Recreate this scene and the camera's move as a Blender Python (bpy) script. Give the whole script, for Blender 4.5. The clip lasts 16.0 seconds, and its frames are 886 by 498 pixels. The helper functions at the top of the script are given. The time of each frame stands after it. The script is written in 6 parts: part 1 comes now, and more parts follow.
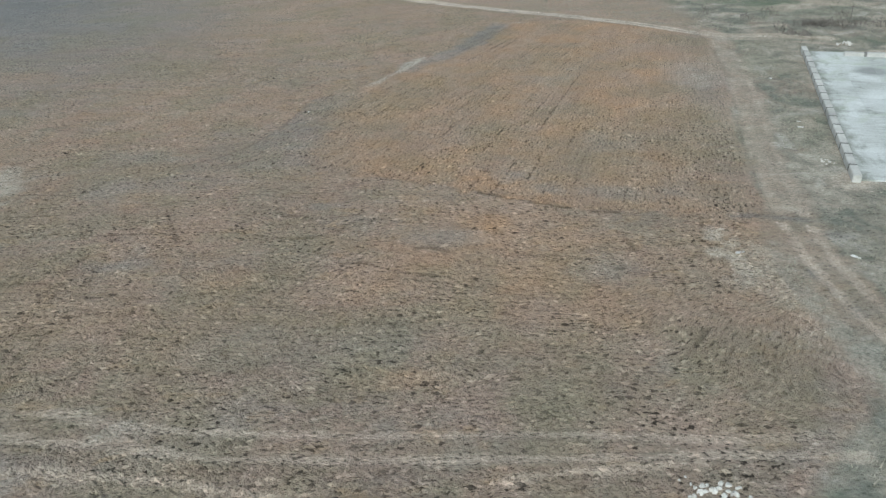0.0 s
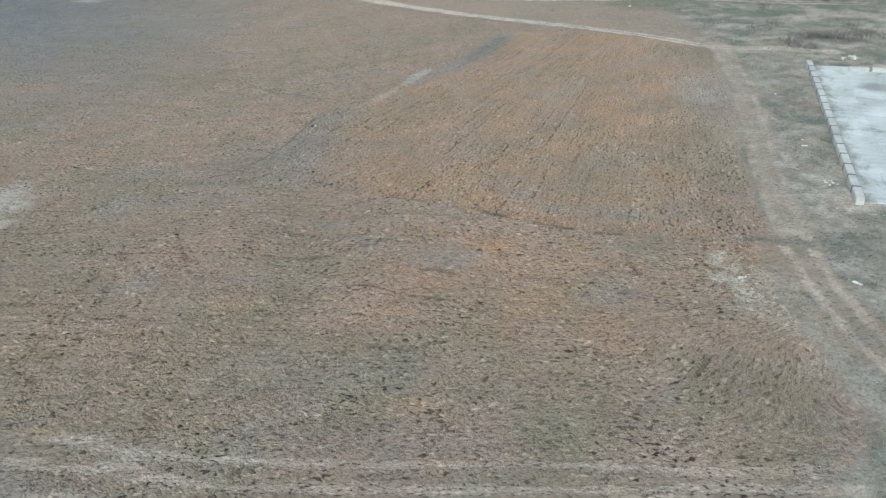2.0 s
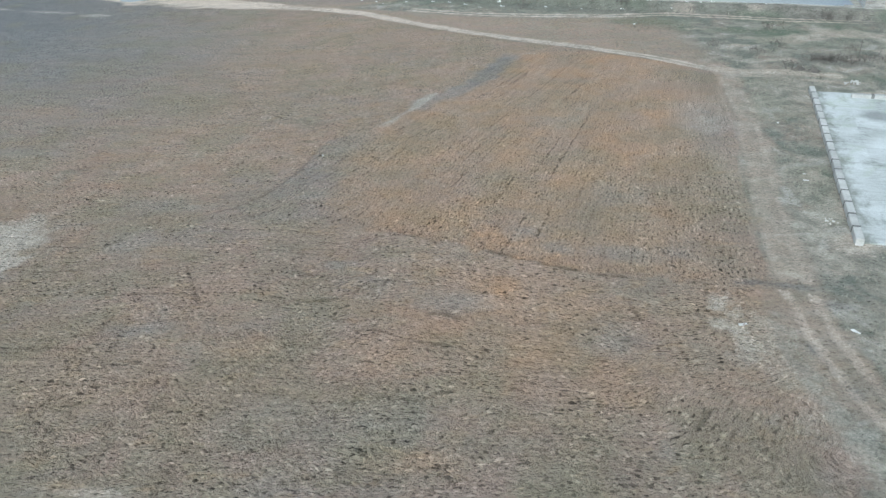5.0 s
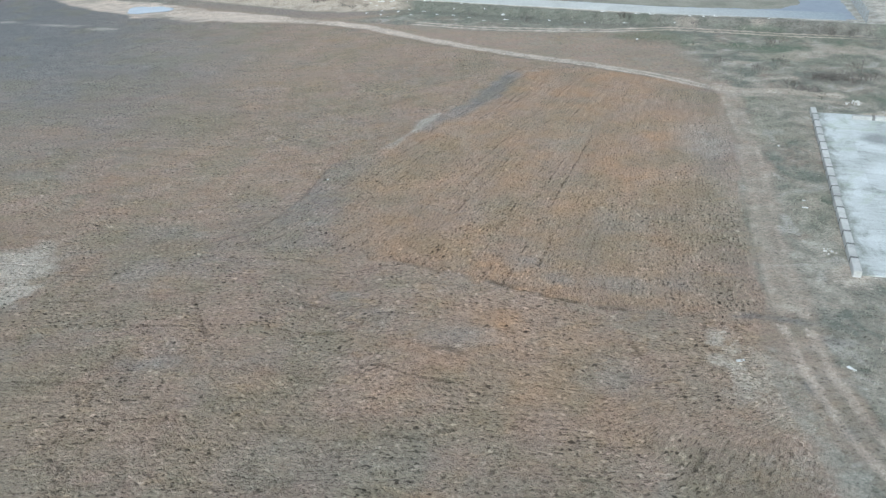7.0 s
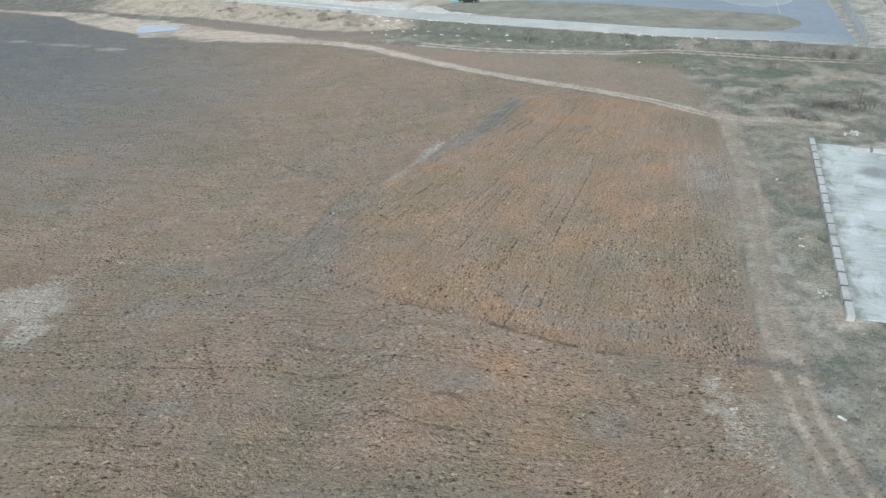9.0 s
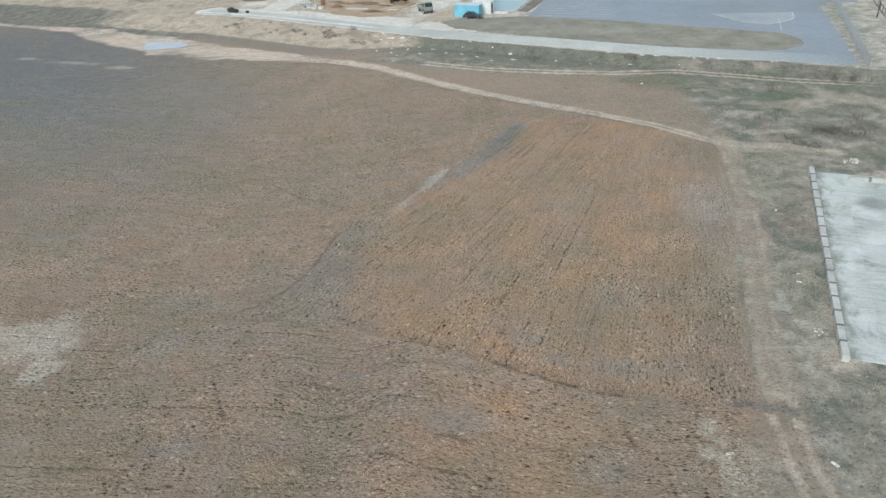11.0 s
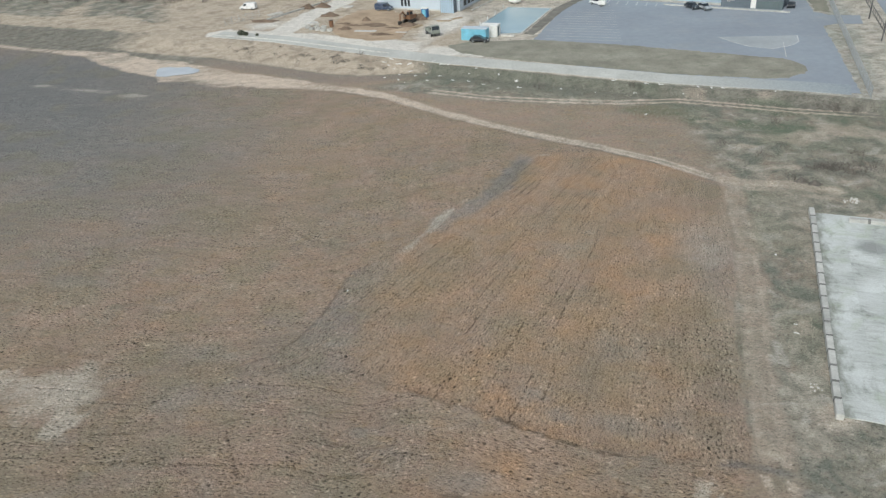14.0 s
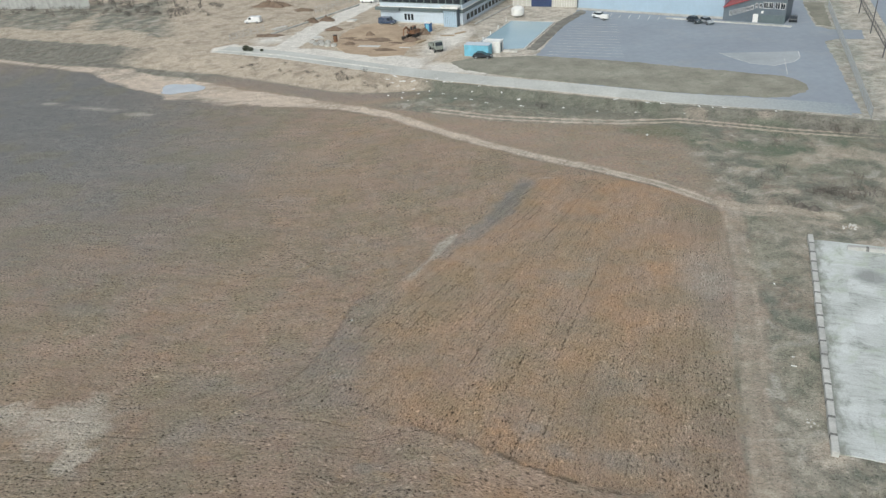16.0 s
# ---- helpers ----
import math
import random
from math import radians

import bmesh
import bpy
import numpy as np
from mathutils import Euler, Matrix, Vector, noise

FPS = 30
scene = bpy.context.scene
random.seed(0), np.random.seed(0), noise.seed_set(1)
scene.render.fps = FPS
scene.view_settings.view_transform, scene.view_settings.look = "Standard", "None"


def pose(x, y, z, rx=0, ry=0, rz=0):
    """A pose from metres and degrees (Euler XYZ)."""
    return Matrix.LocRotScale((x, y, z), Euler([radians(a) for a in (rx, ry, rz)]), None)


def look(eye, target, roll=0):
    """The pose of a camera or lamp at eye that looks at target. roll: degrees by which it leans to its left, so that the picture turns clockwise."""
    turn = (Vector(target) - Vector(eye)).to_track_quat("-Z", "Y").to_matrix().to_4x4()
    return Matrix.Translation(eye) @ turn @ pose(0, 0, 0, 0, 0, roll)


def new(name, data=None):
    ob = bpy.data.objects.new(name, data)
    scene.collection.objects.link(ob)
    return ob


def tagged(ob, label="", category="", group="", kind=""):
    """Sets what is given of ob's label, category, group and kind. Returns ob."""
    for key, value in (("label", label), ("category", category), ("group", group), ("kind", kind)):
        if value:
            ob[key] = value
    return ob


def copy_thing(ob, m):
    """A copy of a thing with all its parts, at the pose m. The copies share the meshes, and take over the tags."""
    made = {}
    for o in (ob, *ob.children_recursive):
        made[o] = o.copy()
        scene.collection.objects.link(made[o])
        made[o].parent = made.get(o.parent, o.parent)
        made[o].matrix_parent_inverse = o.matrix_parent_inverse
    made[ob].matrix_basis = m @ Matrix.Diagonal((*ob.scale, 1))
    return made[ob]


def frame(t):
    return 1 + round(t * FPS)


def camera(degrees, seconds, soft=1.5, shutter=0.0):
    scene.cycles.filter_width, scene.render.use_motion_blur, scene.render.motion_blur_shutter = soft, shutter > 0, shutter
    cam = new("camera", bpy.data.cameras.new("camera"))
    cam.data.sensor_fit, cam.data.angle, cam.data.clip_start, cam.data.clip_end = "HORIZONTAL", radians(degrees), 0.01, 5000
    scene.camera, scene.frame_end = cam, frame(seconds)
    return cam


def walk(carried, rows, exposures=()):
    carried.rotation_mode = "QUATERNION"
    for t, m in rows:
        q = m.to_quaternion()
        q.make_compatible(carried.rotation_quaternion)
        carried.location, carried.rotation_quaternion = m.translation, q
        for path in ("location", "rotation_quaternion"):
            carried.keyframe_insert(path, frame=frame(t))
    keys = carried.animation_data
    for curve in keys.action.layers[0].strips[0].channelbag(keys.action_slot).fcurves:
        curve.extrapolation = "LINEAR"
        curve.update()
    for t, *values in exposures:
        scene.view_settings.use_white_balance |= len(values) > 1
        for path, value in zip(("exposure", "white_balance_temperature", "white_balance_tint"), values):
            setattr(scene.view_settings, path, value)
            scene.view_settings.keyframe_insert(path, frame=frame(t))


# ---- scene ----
cam = camera(62.0, 16.0, soft=1.4)
ROWS = [
    (0.0, 0.01, -0.00, 23.98, 60.852, 2.275, -1.672),
    (0.5, -0.05, 0.12, 24.02, 60.837, 2.141, -1.567),
    (1.0, -0.03, 0.09, 24.50, 60.735, 2.148, -1.307),
    (1.5, -0.01, 0.20, 25.06, 60.725, 2.129, -1.228),
    (2.0, 0.04, 0.30, 25.69, 60.704, 2.167, -1.194),
    (2.5, -0.02, 0.42, 26.20, 60.674, 2.208, -1.215),
    (3.0, -0.06, 0.51, 26.74, 60.622, 2.209, -1.141),
    (3.5, -0.14, 0.61, 27.35, 60.545, 2.169, -1.104),
    (4.0, -0.08, 0.79, 27.99, 60.478, 2.184, -1.048),
    (6.5, 0.14, 1.33, 31.07, 60.302, 2.364, -0.635),
    (7.0, 0.27, 1.51, 31.89, 60.265, 2.428, -0.564),
    (7.5, 0.39, 1.61, 32.85, 60.207, 2.476, -0.469),
    (8.0, 0.46, 1.73, 33.75, 60.259, 2.512, -0.384),
    (8.5, 0.58, 1.82, 34.69, 60.264, 2.559, -0.269),
    (9.0, 0.71, 1.93, 35.64, 60.312, 2.589, -0.154),
    (11.5, 1.07, 2.63, 40.34, 60.186, 2.839, 0.269),
    (12.0, 1.14, 2.79, 41.33, 60.135, 2.923, 0.373),
    (12.5, 1.27, 2.94, 42.29, 60.093, 3.020, 0.489),
    (13.0, 1.43, 3.10, 43.21, 60.080, 3.103, 0.590),
    (13.5, 1.56, 3.22, 44.16, 60.089, 3.212, 0.632),
    (14.0, 1.69, 3.39, 45.08, 60.082, 3.299, 0.715),
    (14.5, 1.82, 3.51, 45.99, 60.114, 3.397, 0.785),
    (15.0, 1.93, 3.69, 46.92, 60.106, 3.485, 0.842),
    (15.5, 2.01, 3.86, 47.89, 60.064, 3.543, 0.885),
    (16.0, 2.12, 4.03, 48.76, 60.063, 3.591, 0.961),
]
EXPOSURES = [(0.0, 0.25, 6000, 0), (0.5, 0.38, 5850, 1), (2.0, 0.42, 5800, 1), (4.0, 0.42, 5700, 0), (6.6, 0.44, 5650, 1), (7.5, 0.35, 5700, 2), (9.0, 0.33, 5850, 2), (12.0, 0.25, 6200, 3), (15.0, 0.16, 6400, 4), (16.0, 0.19, 6400, 4)]
walk(cam, [(t, pose(x, y, z, rx, ry, rz)) for t, x, y, z, rx, ry, rz in ROWS], EXPOSURES)

# ---- world and light: high overcast, soft sun behind thin cloud ----
world = bpy.data.worlds.new("sky")
scene.world = world
world.use_nodes = True
wn, wl = world.node_tree.nodes, world.node_tree.links
wn.clear()
sky = wn.new("ShaderNodeTexSky")
sky.sky_type, sky.sun_disc = "NISHITA", False
sky.sun_elevation, sky.sun_rotation = radians(42), radians(207)
sky.air_density, sky.dust_density = 1.0, 3.0
veil = wn.new("ShaderNodeHueSaturation")
veil.inputs["Saturation"].default_value = 0.42
back = wn.new("ShaderNodeBackground")
back.inputs["Strength"].default_value = 0.135
wout = wn.new("ShaderNodeOutputWorld")
wl.new(sky.outputs[0], veil.inputs["Color"])
wl.new(veil.outputs[0], back.inputs["Color"])
wl.new(back.outputs[0], wout.inputs["Surface"])
sun = new("sun", bpy.data.lights.new("sun", "SUN"))
sun.data.energy, sun.data.angle, sun.data.color = 1.25, radians(16), (1.0, 0.96, 0.9)
sun.matrix_world = look((-50, -40, 101), (0, 60, 0))

# ---- the lie of the land ----
SITE = 1.2                      # the building site stands on a fill above the field
LIFT = 0.9754


def up(x, y):
    """A place on the fill, from the plan drawn at field level."""
    return x * LIFT + 0.052, y * LIFT + 0.099


def up_all(pts):
    return [up(*p) for p in pts]


def smooth(a, b, v):
    k = np.clip((v - a) / (b - a), 0, 1)
    return k * k * (3 - 2 * k)


def vnoise(x, y, size, seed):
    """Value noise in 0..1 with features about size metres across."""
    x, y = np.asarray(x, float) / size, np.asarray(y, float) / size
    xi, yi = np.floor(x).astype(np.int64), np.floor(y).astype(np.int64)
    fx, fy = x - xi, y - yi
    fx, fy = fx * fx * (3 - 2 * fx), fy * fy * (3 - 2 * fy)

    xi, yi = np.atleast_1d(xi), np.atleast_1d(yi)

    def cell(i, j):
        k = (i * 374761393 + j * 668265263 + seed * 1442695041) & 0xFFFFFFFF
        k = ((k ^ (k >> 13)) * 1274126177) & 0xFFFFFFFF
        k = ((k ^ (k >> 16)) * 2246822519) & 0xFFFFFFFF
        return ((k ^ (k >> 15)) & 0xFFFFFF) / 0xFFFFFF
    top = cell(xi, yi) * (1 - fx) + cell(xi + 1, yi) * fx
    bot = cell(xi, yi + 1) * (1 - fx) + cell(xi + 1, yi + 1) * fx
    out = top * (1 - fy) + bot * fy
    return out if np.ndim(x) else out[0]


def fbm(x, y, size, seed, octaves=3):
    return sum(vnoise(x, y, size / 2**k, seed + 17 * k) / 2**k for k in range(octaves)) / sum(1 / 2**k for k in range(octaves))


def dist_line(x, y, line):
    """Distance to a polyline, and the place along it in vertices."""
    best, where = np.full(np.shape(x), 1e9), np.zeros(np.shape(x))
    for k, ((ax, ay), (bx, by)) in enumerate(zip(line, line[1:])):
        dx, dy = bx - ax, by - ay
        t = np.clip(((x - ax) * dx + (y - ay) * dy) / (dx * dx + dy * dy), 0, 1)
        d = np.hypot(x - ax - t * dx, y - ay - t * dy)
        near = d < best
        best, where = np.where(near, d, best), np.where(near, k + t, where)
    return best, where


# lines of the plan
RIM = [(-90, 74), (-55, 67), (-36, 62.5), (-20.6, 60), (-10.2, 58.4), (-5.9, 56.0), (-1.4, 53.8), (1.4, 52.7), (5.4, 50.3), (8.0, 49.0), (13.3, 46.7), (16.9, 46.0), (23.0, 45.3), (30, 43), (60, 36)]
STRIP = [(-26, 57), (-22.1, 60.5), (-19.2, 61.8), (-16.6, 64.8), (-14.5, 69.9), (-12.7, 77.5), (-8.1, 80.6), (-5.2, 84.4), (0.6, 93.6), (5.4, 99.7), (10.2, 109.4), (11, 125)]
PLOT_EDGE = [(-8.0, 57.1), (-8.9, 61.0), (-9.7, 67), (-9.2, 73.4), (-6.9, 81.3), (-3, 86), (5, 96), (11, 108)]
TRACK = [(37.6, 99.5), (36.9, 93.5), (34.2, 80.2), (30.3, 66.6), (27.3, 56.3), (25.3, 48.3), (24.3, 43.4), (23.8, 39.5), (23.7, 35.6), (23.8, 32.8), (25.0, 28), (29, 20), (38, 8)]
PATH = [(-175, 228), (-126, 203.3), (-105.6, 193.2), (-90, 186.3), (-75, 174.5), (-60, 165.5), (-45.8, 158.6), (-33.7, 153.4), (-24.2, 149), (-17, 144.6), (-12.5, 141.2), (-3.9, 132.4), (4.5, 124.9), (13.6, 117.4), (22.8, 111.3), (30.2, 105.5), (35.7, 99.2)]
LANE = [(-40, 160), (-14.2, 147.9), (-3.7, 143.2), (6.1, 138.4), (19.5, 134.5), (29.4, 132.1), (39.4, 131.4), (48.2, 127.5), (56.3, 123.6), (69.7, 118.8), (90, 112)]
BROW = [(-400, 360), (-200, 264), (-130, 228), (-95, 212), (-62, 198), (-45, 189), (-29, 179), (-16, 170.5), (-1.6, 161.4), (21.5, 149.4), (41.5, 139.2), (60, 132.4), (71, 126.5), (110, 112), (400, 20)]
BROW = [up(*p) for p in BROW]


def brow_off(x, y):
    bx, by = np.array(BROW).T
    return (y - np.interp(x, bx, by)) * 0.88


def path_half(x):
    """Half the width of the sandy field path, which spreads out round the puddle."""
    return np.interp(x, [-175, -126, -105, -92, -82, -72, -60, -46, -33, -24, -15, -8, 40], [0.7, 0.8, 1.0, 2.4, 4.4, 5.4, 5.8, 4.6, 2.8, 1.8, 1.4, 1.2, 0.9])


def in_plough(x, y):
    """1 on the ploughed land: this side of the field path, and up to the track."""
    px, py = np.array(PATH).T
    wob = (fbm(x, y, 4, 5) - 0.5) * 1.2
    side = np.interp(y, [15, 22, 24, 25.5, 28.4, 32.2, 35.6, 40.1, 45.2, 48.3, 56.4, 66.7, 80.3, 91.8, 99], [13, 15.6, 18.0, 20.2, 21.0, 21.2, 21.0, 21.2, 22.6, 23.7, 25.7, 28.6, 32.6, 35.4, 37])
    gentle = 1 + 2.2 * smooth(47, 43, y)
    edge = smooth(-0.5, 0.7, (side - x + wob) / gentle) * smooth(0.0, 1.4, np.interp(x, px, py) - y - path_half(x) * 0.8 + wob)
    return edge * np.where(x > 38, 0, 1)


def zones(x, y):
    """Weights of the foreground, the left field and the slanting plot."""
    rx, ry = np.array(RIM).T
    sx, sy = np.array(STRIP).T
    wide = 0.5 + 7 * smooth(-9, -22, x)
    beyond = smooth(-1, 1, (y - np.interp(x, rx, ry) + (vnoise(x, y, 1.1, 33) - 0.5) * 1.5) / wide)
    right = smooth(-0.4, 0.4, x - np.interp(y, sy, sx)) * smooth(112, 109, y + 0.12 * (x - 12))
    return 1 - beyond, beyond * (1 - right), beyond * right


ROW = 1.7                       # from furrow to furrow


def flow(x, y):
    """Along and across the furrows, in metres."""
    warp = (fbm(x, y, 16, 31, 2) - 0.5) * 5
    fore, left, slant = zones(x, y)
    # foreground: level rows that swing up to the rim, and a turning place near the track
    sag = np.interp(x, [-40, -14, -11, -8.5, -5, -2.5, 1, 12, 20], [2.5, 0.9, 0.2, 0.3, 1.6, 1.6, 0.4, -3.5, -4.5])
    r0 = y + 0.06 * x - sag * smooth(30, 44, y) + warp * 0.35
    turn = 0.7 * smooth(8.5, 13, x) * smooth(25, 29, y) * smooth(38, 33, y)
    r0 = r0 * (1 - turn) + turn * (35 - np.hypot(x - 10, (y - 34) * 0.9))
    r1 = y + 7.5 + 0.28 * x - 3.1 * np.log1p(np.exp(np.clip((x + 22) / 4, -30, 30))) + warp * 0.25
    # the slanting plot: rows that fan out towards the track
    r2 = (x - 0.55 * (y - 70)) / (1 - 0.0115 * np.clip(y - 70, -60, 60)) + warp * 0.08
    mixed = r0 + (r1 - r0) * left / np.maximum(fore + left, 1e-3)
    s = np.where(slant > 0.5, x * 0.45 + y * 0.89, x)
    return s, np.where(slant > 0.5, r2 + 300, mixed)


def ground_h(x, y):
    """Height of the ground without clods."""
    x, y = np.asarray(x, float), np.asarray(y, float)
    off = brow_off(x, y)
    wide = 3.5 + 10.5 * smooth(0, -30, x)
    fill = SITE * smooth(-1.0, -0.02, off / wide)
    roll = (fbm(x, y, 38, 3, 2) - 0.5) * 0.7 * (1 - smooth(-8, 0, off)) * smooth(46, 40, x)
    d, _ = dist_line(x, y, RIM)
    rim = 0.12 * np.exp(-(d / 0.6) ** 2) * smooth(-11, -7, x) * smooth(20, 12, x) * (0.4 + 1.2 * vnoise(x, y, 0.9, 57))
    return fill + roll + rim


def blob(x, y, cx, cy, rx, ry, turn=0.0, rough=0.5, seed=1):
    c, s = math.cos(radians(turn)), math.sin(radians(turn))
    u, v = ((x - cx) * c + (y - cy) * s) / rx, (-(x - cx) * s + (y - cy) * c) / ry
    return smooth(1.55, 0.15, np.hypot(u, v) + (fbm(x, y, max(rx, ry) * 0.7, seed, 4) - 0.5) * 3 * rough)


def band(x, y, line, half, soft=0.4, rough=0.5, seed=9):
    d, _ = dist_line(x, y, line)
    return smooth(half + soft, max(half - soft, 0.0), d + (fbm(x, y, 2.4, seed) - 0.5) * 2 * rough)


def ruts(x, y, line, gauge=0.85, half=0.32, seed=2):
    d, _ = dist_line(x, y, line)
    return smooth(half + 0.22, half - 0.18, np.abs(d - gauge) + (fbm(x, y, 2.2, seed) - 0.5) * 0.42)


# single wheel cuts and furrow ends, by the part of the field
LEFT_CUTS = ([(-21.4, 60.7), (-19.2, 61.8), (-16.6, 64.8), (-15.3, 67.6), (-14.5, 69.9), (-13.6, 73.8), (-12.7, 77.5)], [(-17.7, 59.9), (-15.8, 60.8), (-14.0, 63.0)], [(-11, 78.6), (-9.2, 80.6)],
             [(-29.6, 94.1), (-24.4, 91.0), (-19.1, 85.9), (-16.1, 84.7), (-13.1, 82.2)], [(-19.6, 80.9), (-15.6, 80.9), (-13.1, 82.2)], [(-26.2, 95.8), (-19.5, 96.8)], [(-35.8, 118.5), (-28.6, 114.6)], [(-46.6, 123.1), (-42.3, 121.5)])
FORE_CUTS = ([(-14.0, 46.0), (-11.1, 45.3), (-8.8, 45.7), (-5.3, 47.3)], [(-11.9, 49.8), (-9.2, 48.9), (-7.5, 48.6), (-5.5, 49.1)], [(-8.3, 41.6), (-5.0, 41.7), (-3.1, 40.6), (-0.2, 39.6)], [(-1.6, 43.5), (-0.3, 43.3), (1.2, 42.3)],
             [(-23.8, 47.8), (-20.7, 46.8)], [(-20.4, 50.6), (-19.5, 48.7), (-18.7, 46.9), (-18.2, 45.8)], [(-33.1, 51.7), (-29.6, 51.6)], [(-22.0, 52.4), (-19.8, 53.0)], [(-24.8, 42.3), (-24.3, 43.8)], [(-4.5, 34.9), (-2.2, 34.5), (0.0, 35.2)])
EDGE_CUTS = ([(12.2, 30.0), (13.4, 31.1), (14.3, 32.5)], [(12.9, 28.4), (14.4, 29.6), (15.3, 30.9)], [(12.3, 44.4), (12.8, 41.6)], [(3.3, 51.8), (5.4, 50.3), (8.0, 49.0), (10.9, 47.6), (13.3, 46.7)])


def live_rows(x, y):
    """Where a furrow shows, 0 to 1: most of them are broken off and start again."""
    s, r = flow(x, y)
    fore, left, slant = zones(x, y)
    n = np.floor(r / ROW)
    ex, ey = np.array(PLOT_EDGE).T
    slant = slant * (0.3 + 0.7 * smooth(-5, 1, x - np.interp(y, ey, ex)))
    out = 0.0 * x
    for w, keep, soft in ((slant * (0.1 + 0.85 * smooth(18, 6, x - 0.35 * (y - 60))), 0.45, 0.2), (0.55 * left * smooth(-90, -30, x), 0.52, 0.22), (0.6 * fore, 0.54, 0.2)):
        out = out + w * smooth(keep, keep + soft, vnoise(s / 6.5, n * 3.1, 1.0, 52) * 0.75 + 0.25 * vnoise(s, r, 1.4, 53))
    return out * in_plough(x, y)


def furrows(x, y):
    """How deep a furrow is cut, 0 to 1."""
    s, r = flow(x, y)
    q = r / ROW
    return live_rows(x, y) * smooth(0.3, 0.05, np.abs(q - np.floor(q) - 0.5) * ROW)


def cuts(x, y):
    out = 0.0 * x
    for line in (*LEFT_CUTS, *FORE_CUTS, *EDGE_CUTS):
        d, _ = dist_line(x, y, line)
        out = np.maximum(out, smooth(0.2, 0.05, d + (vnoise(x, y, 0.9, 54) - 0.5) * 0.24) * smooth(0.12, 0.4, vnoise(x, y, 1.7, 55)))
    return out * (1 - 0.45 * smooth(52, 60, y))


def axis(*runs):
    out = []
    for a, b, step in runs:
        out.append(np.arange(a, b, step))
    return np.concatenate(out)


def grid_mesh(name, xs, ys, zfun):
    X, Y = np.meshgrid(xs, ys)
    Z = zfun(X, Y)
    nx, ny = len(xs), len(ys)
    co = np.stack([X, Y, Z], -1).reshape(-1, 3)
    i = (np.arange(ny - 1)[:, None] * nx + np.arange(nx - 1)[None]).ravel()
    quads = np.stack([i, i + 1, i + nx + 1, i + nx], -1)
    return np_mesh(name, co, quads), co


def np_mesh(name, co, faces, smooth_faces=True):
    me = bpy.data.meshes.new(name)
    k = faces.shape[1]
    me.vertices.add(len(co))
    me.vertices.foreach_set("co", co.astype(np.float32).ravel())
    me.loops.add(faces.size)
    me.loops.foreach_set("vertex_index", faces.astype(np.int32).ravel())
    me.polygons.add(len(faces))
    me.polygons.foreach_set("loop_start", np.arange(0, faces.size, k, dtype=np.int32))
    me.polygons.foreach_set("use_smooth", np.full(len(faces), smooth_faces))
    me.update(calc_edges=True)
    me.validate()
    return me


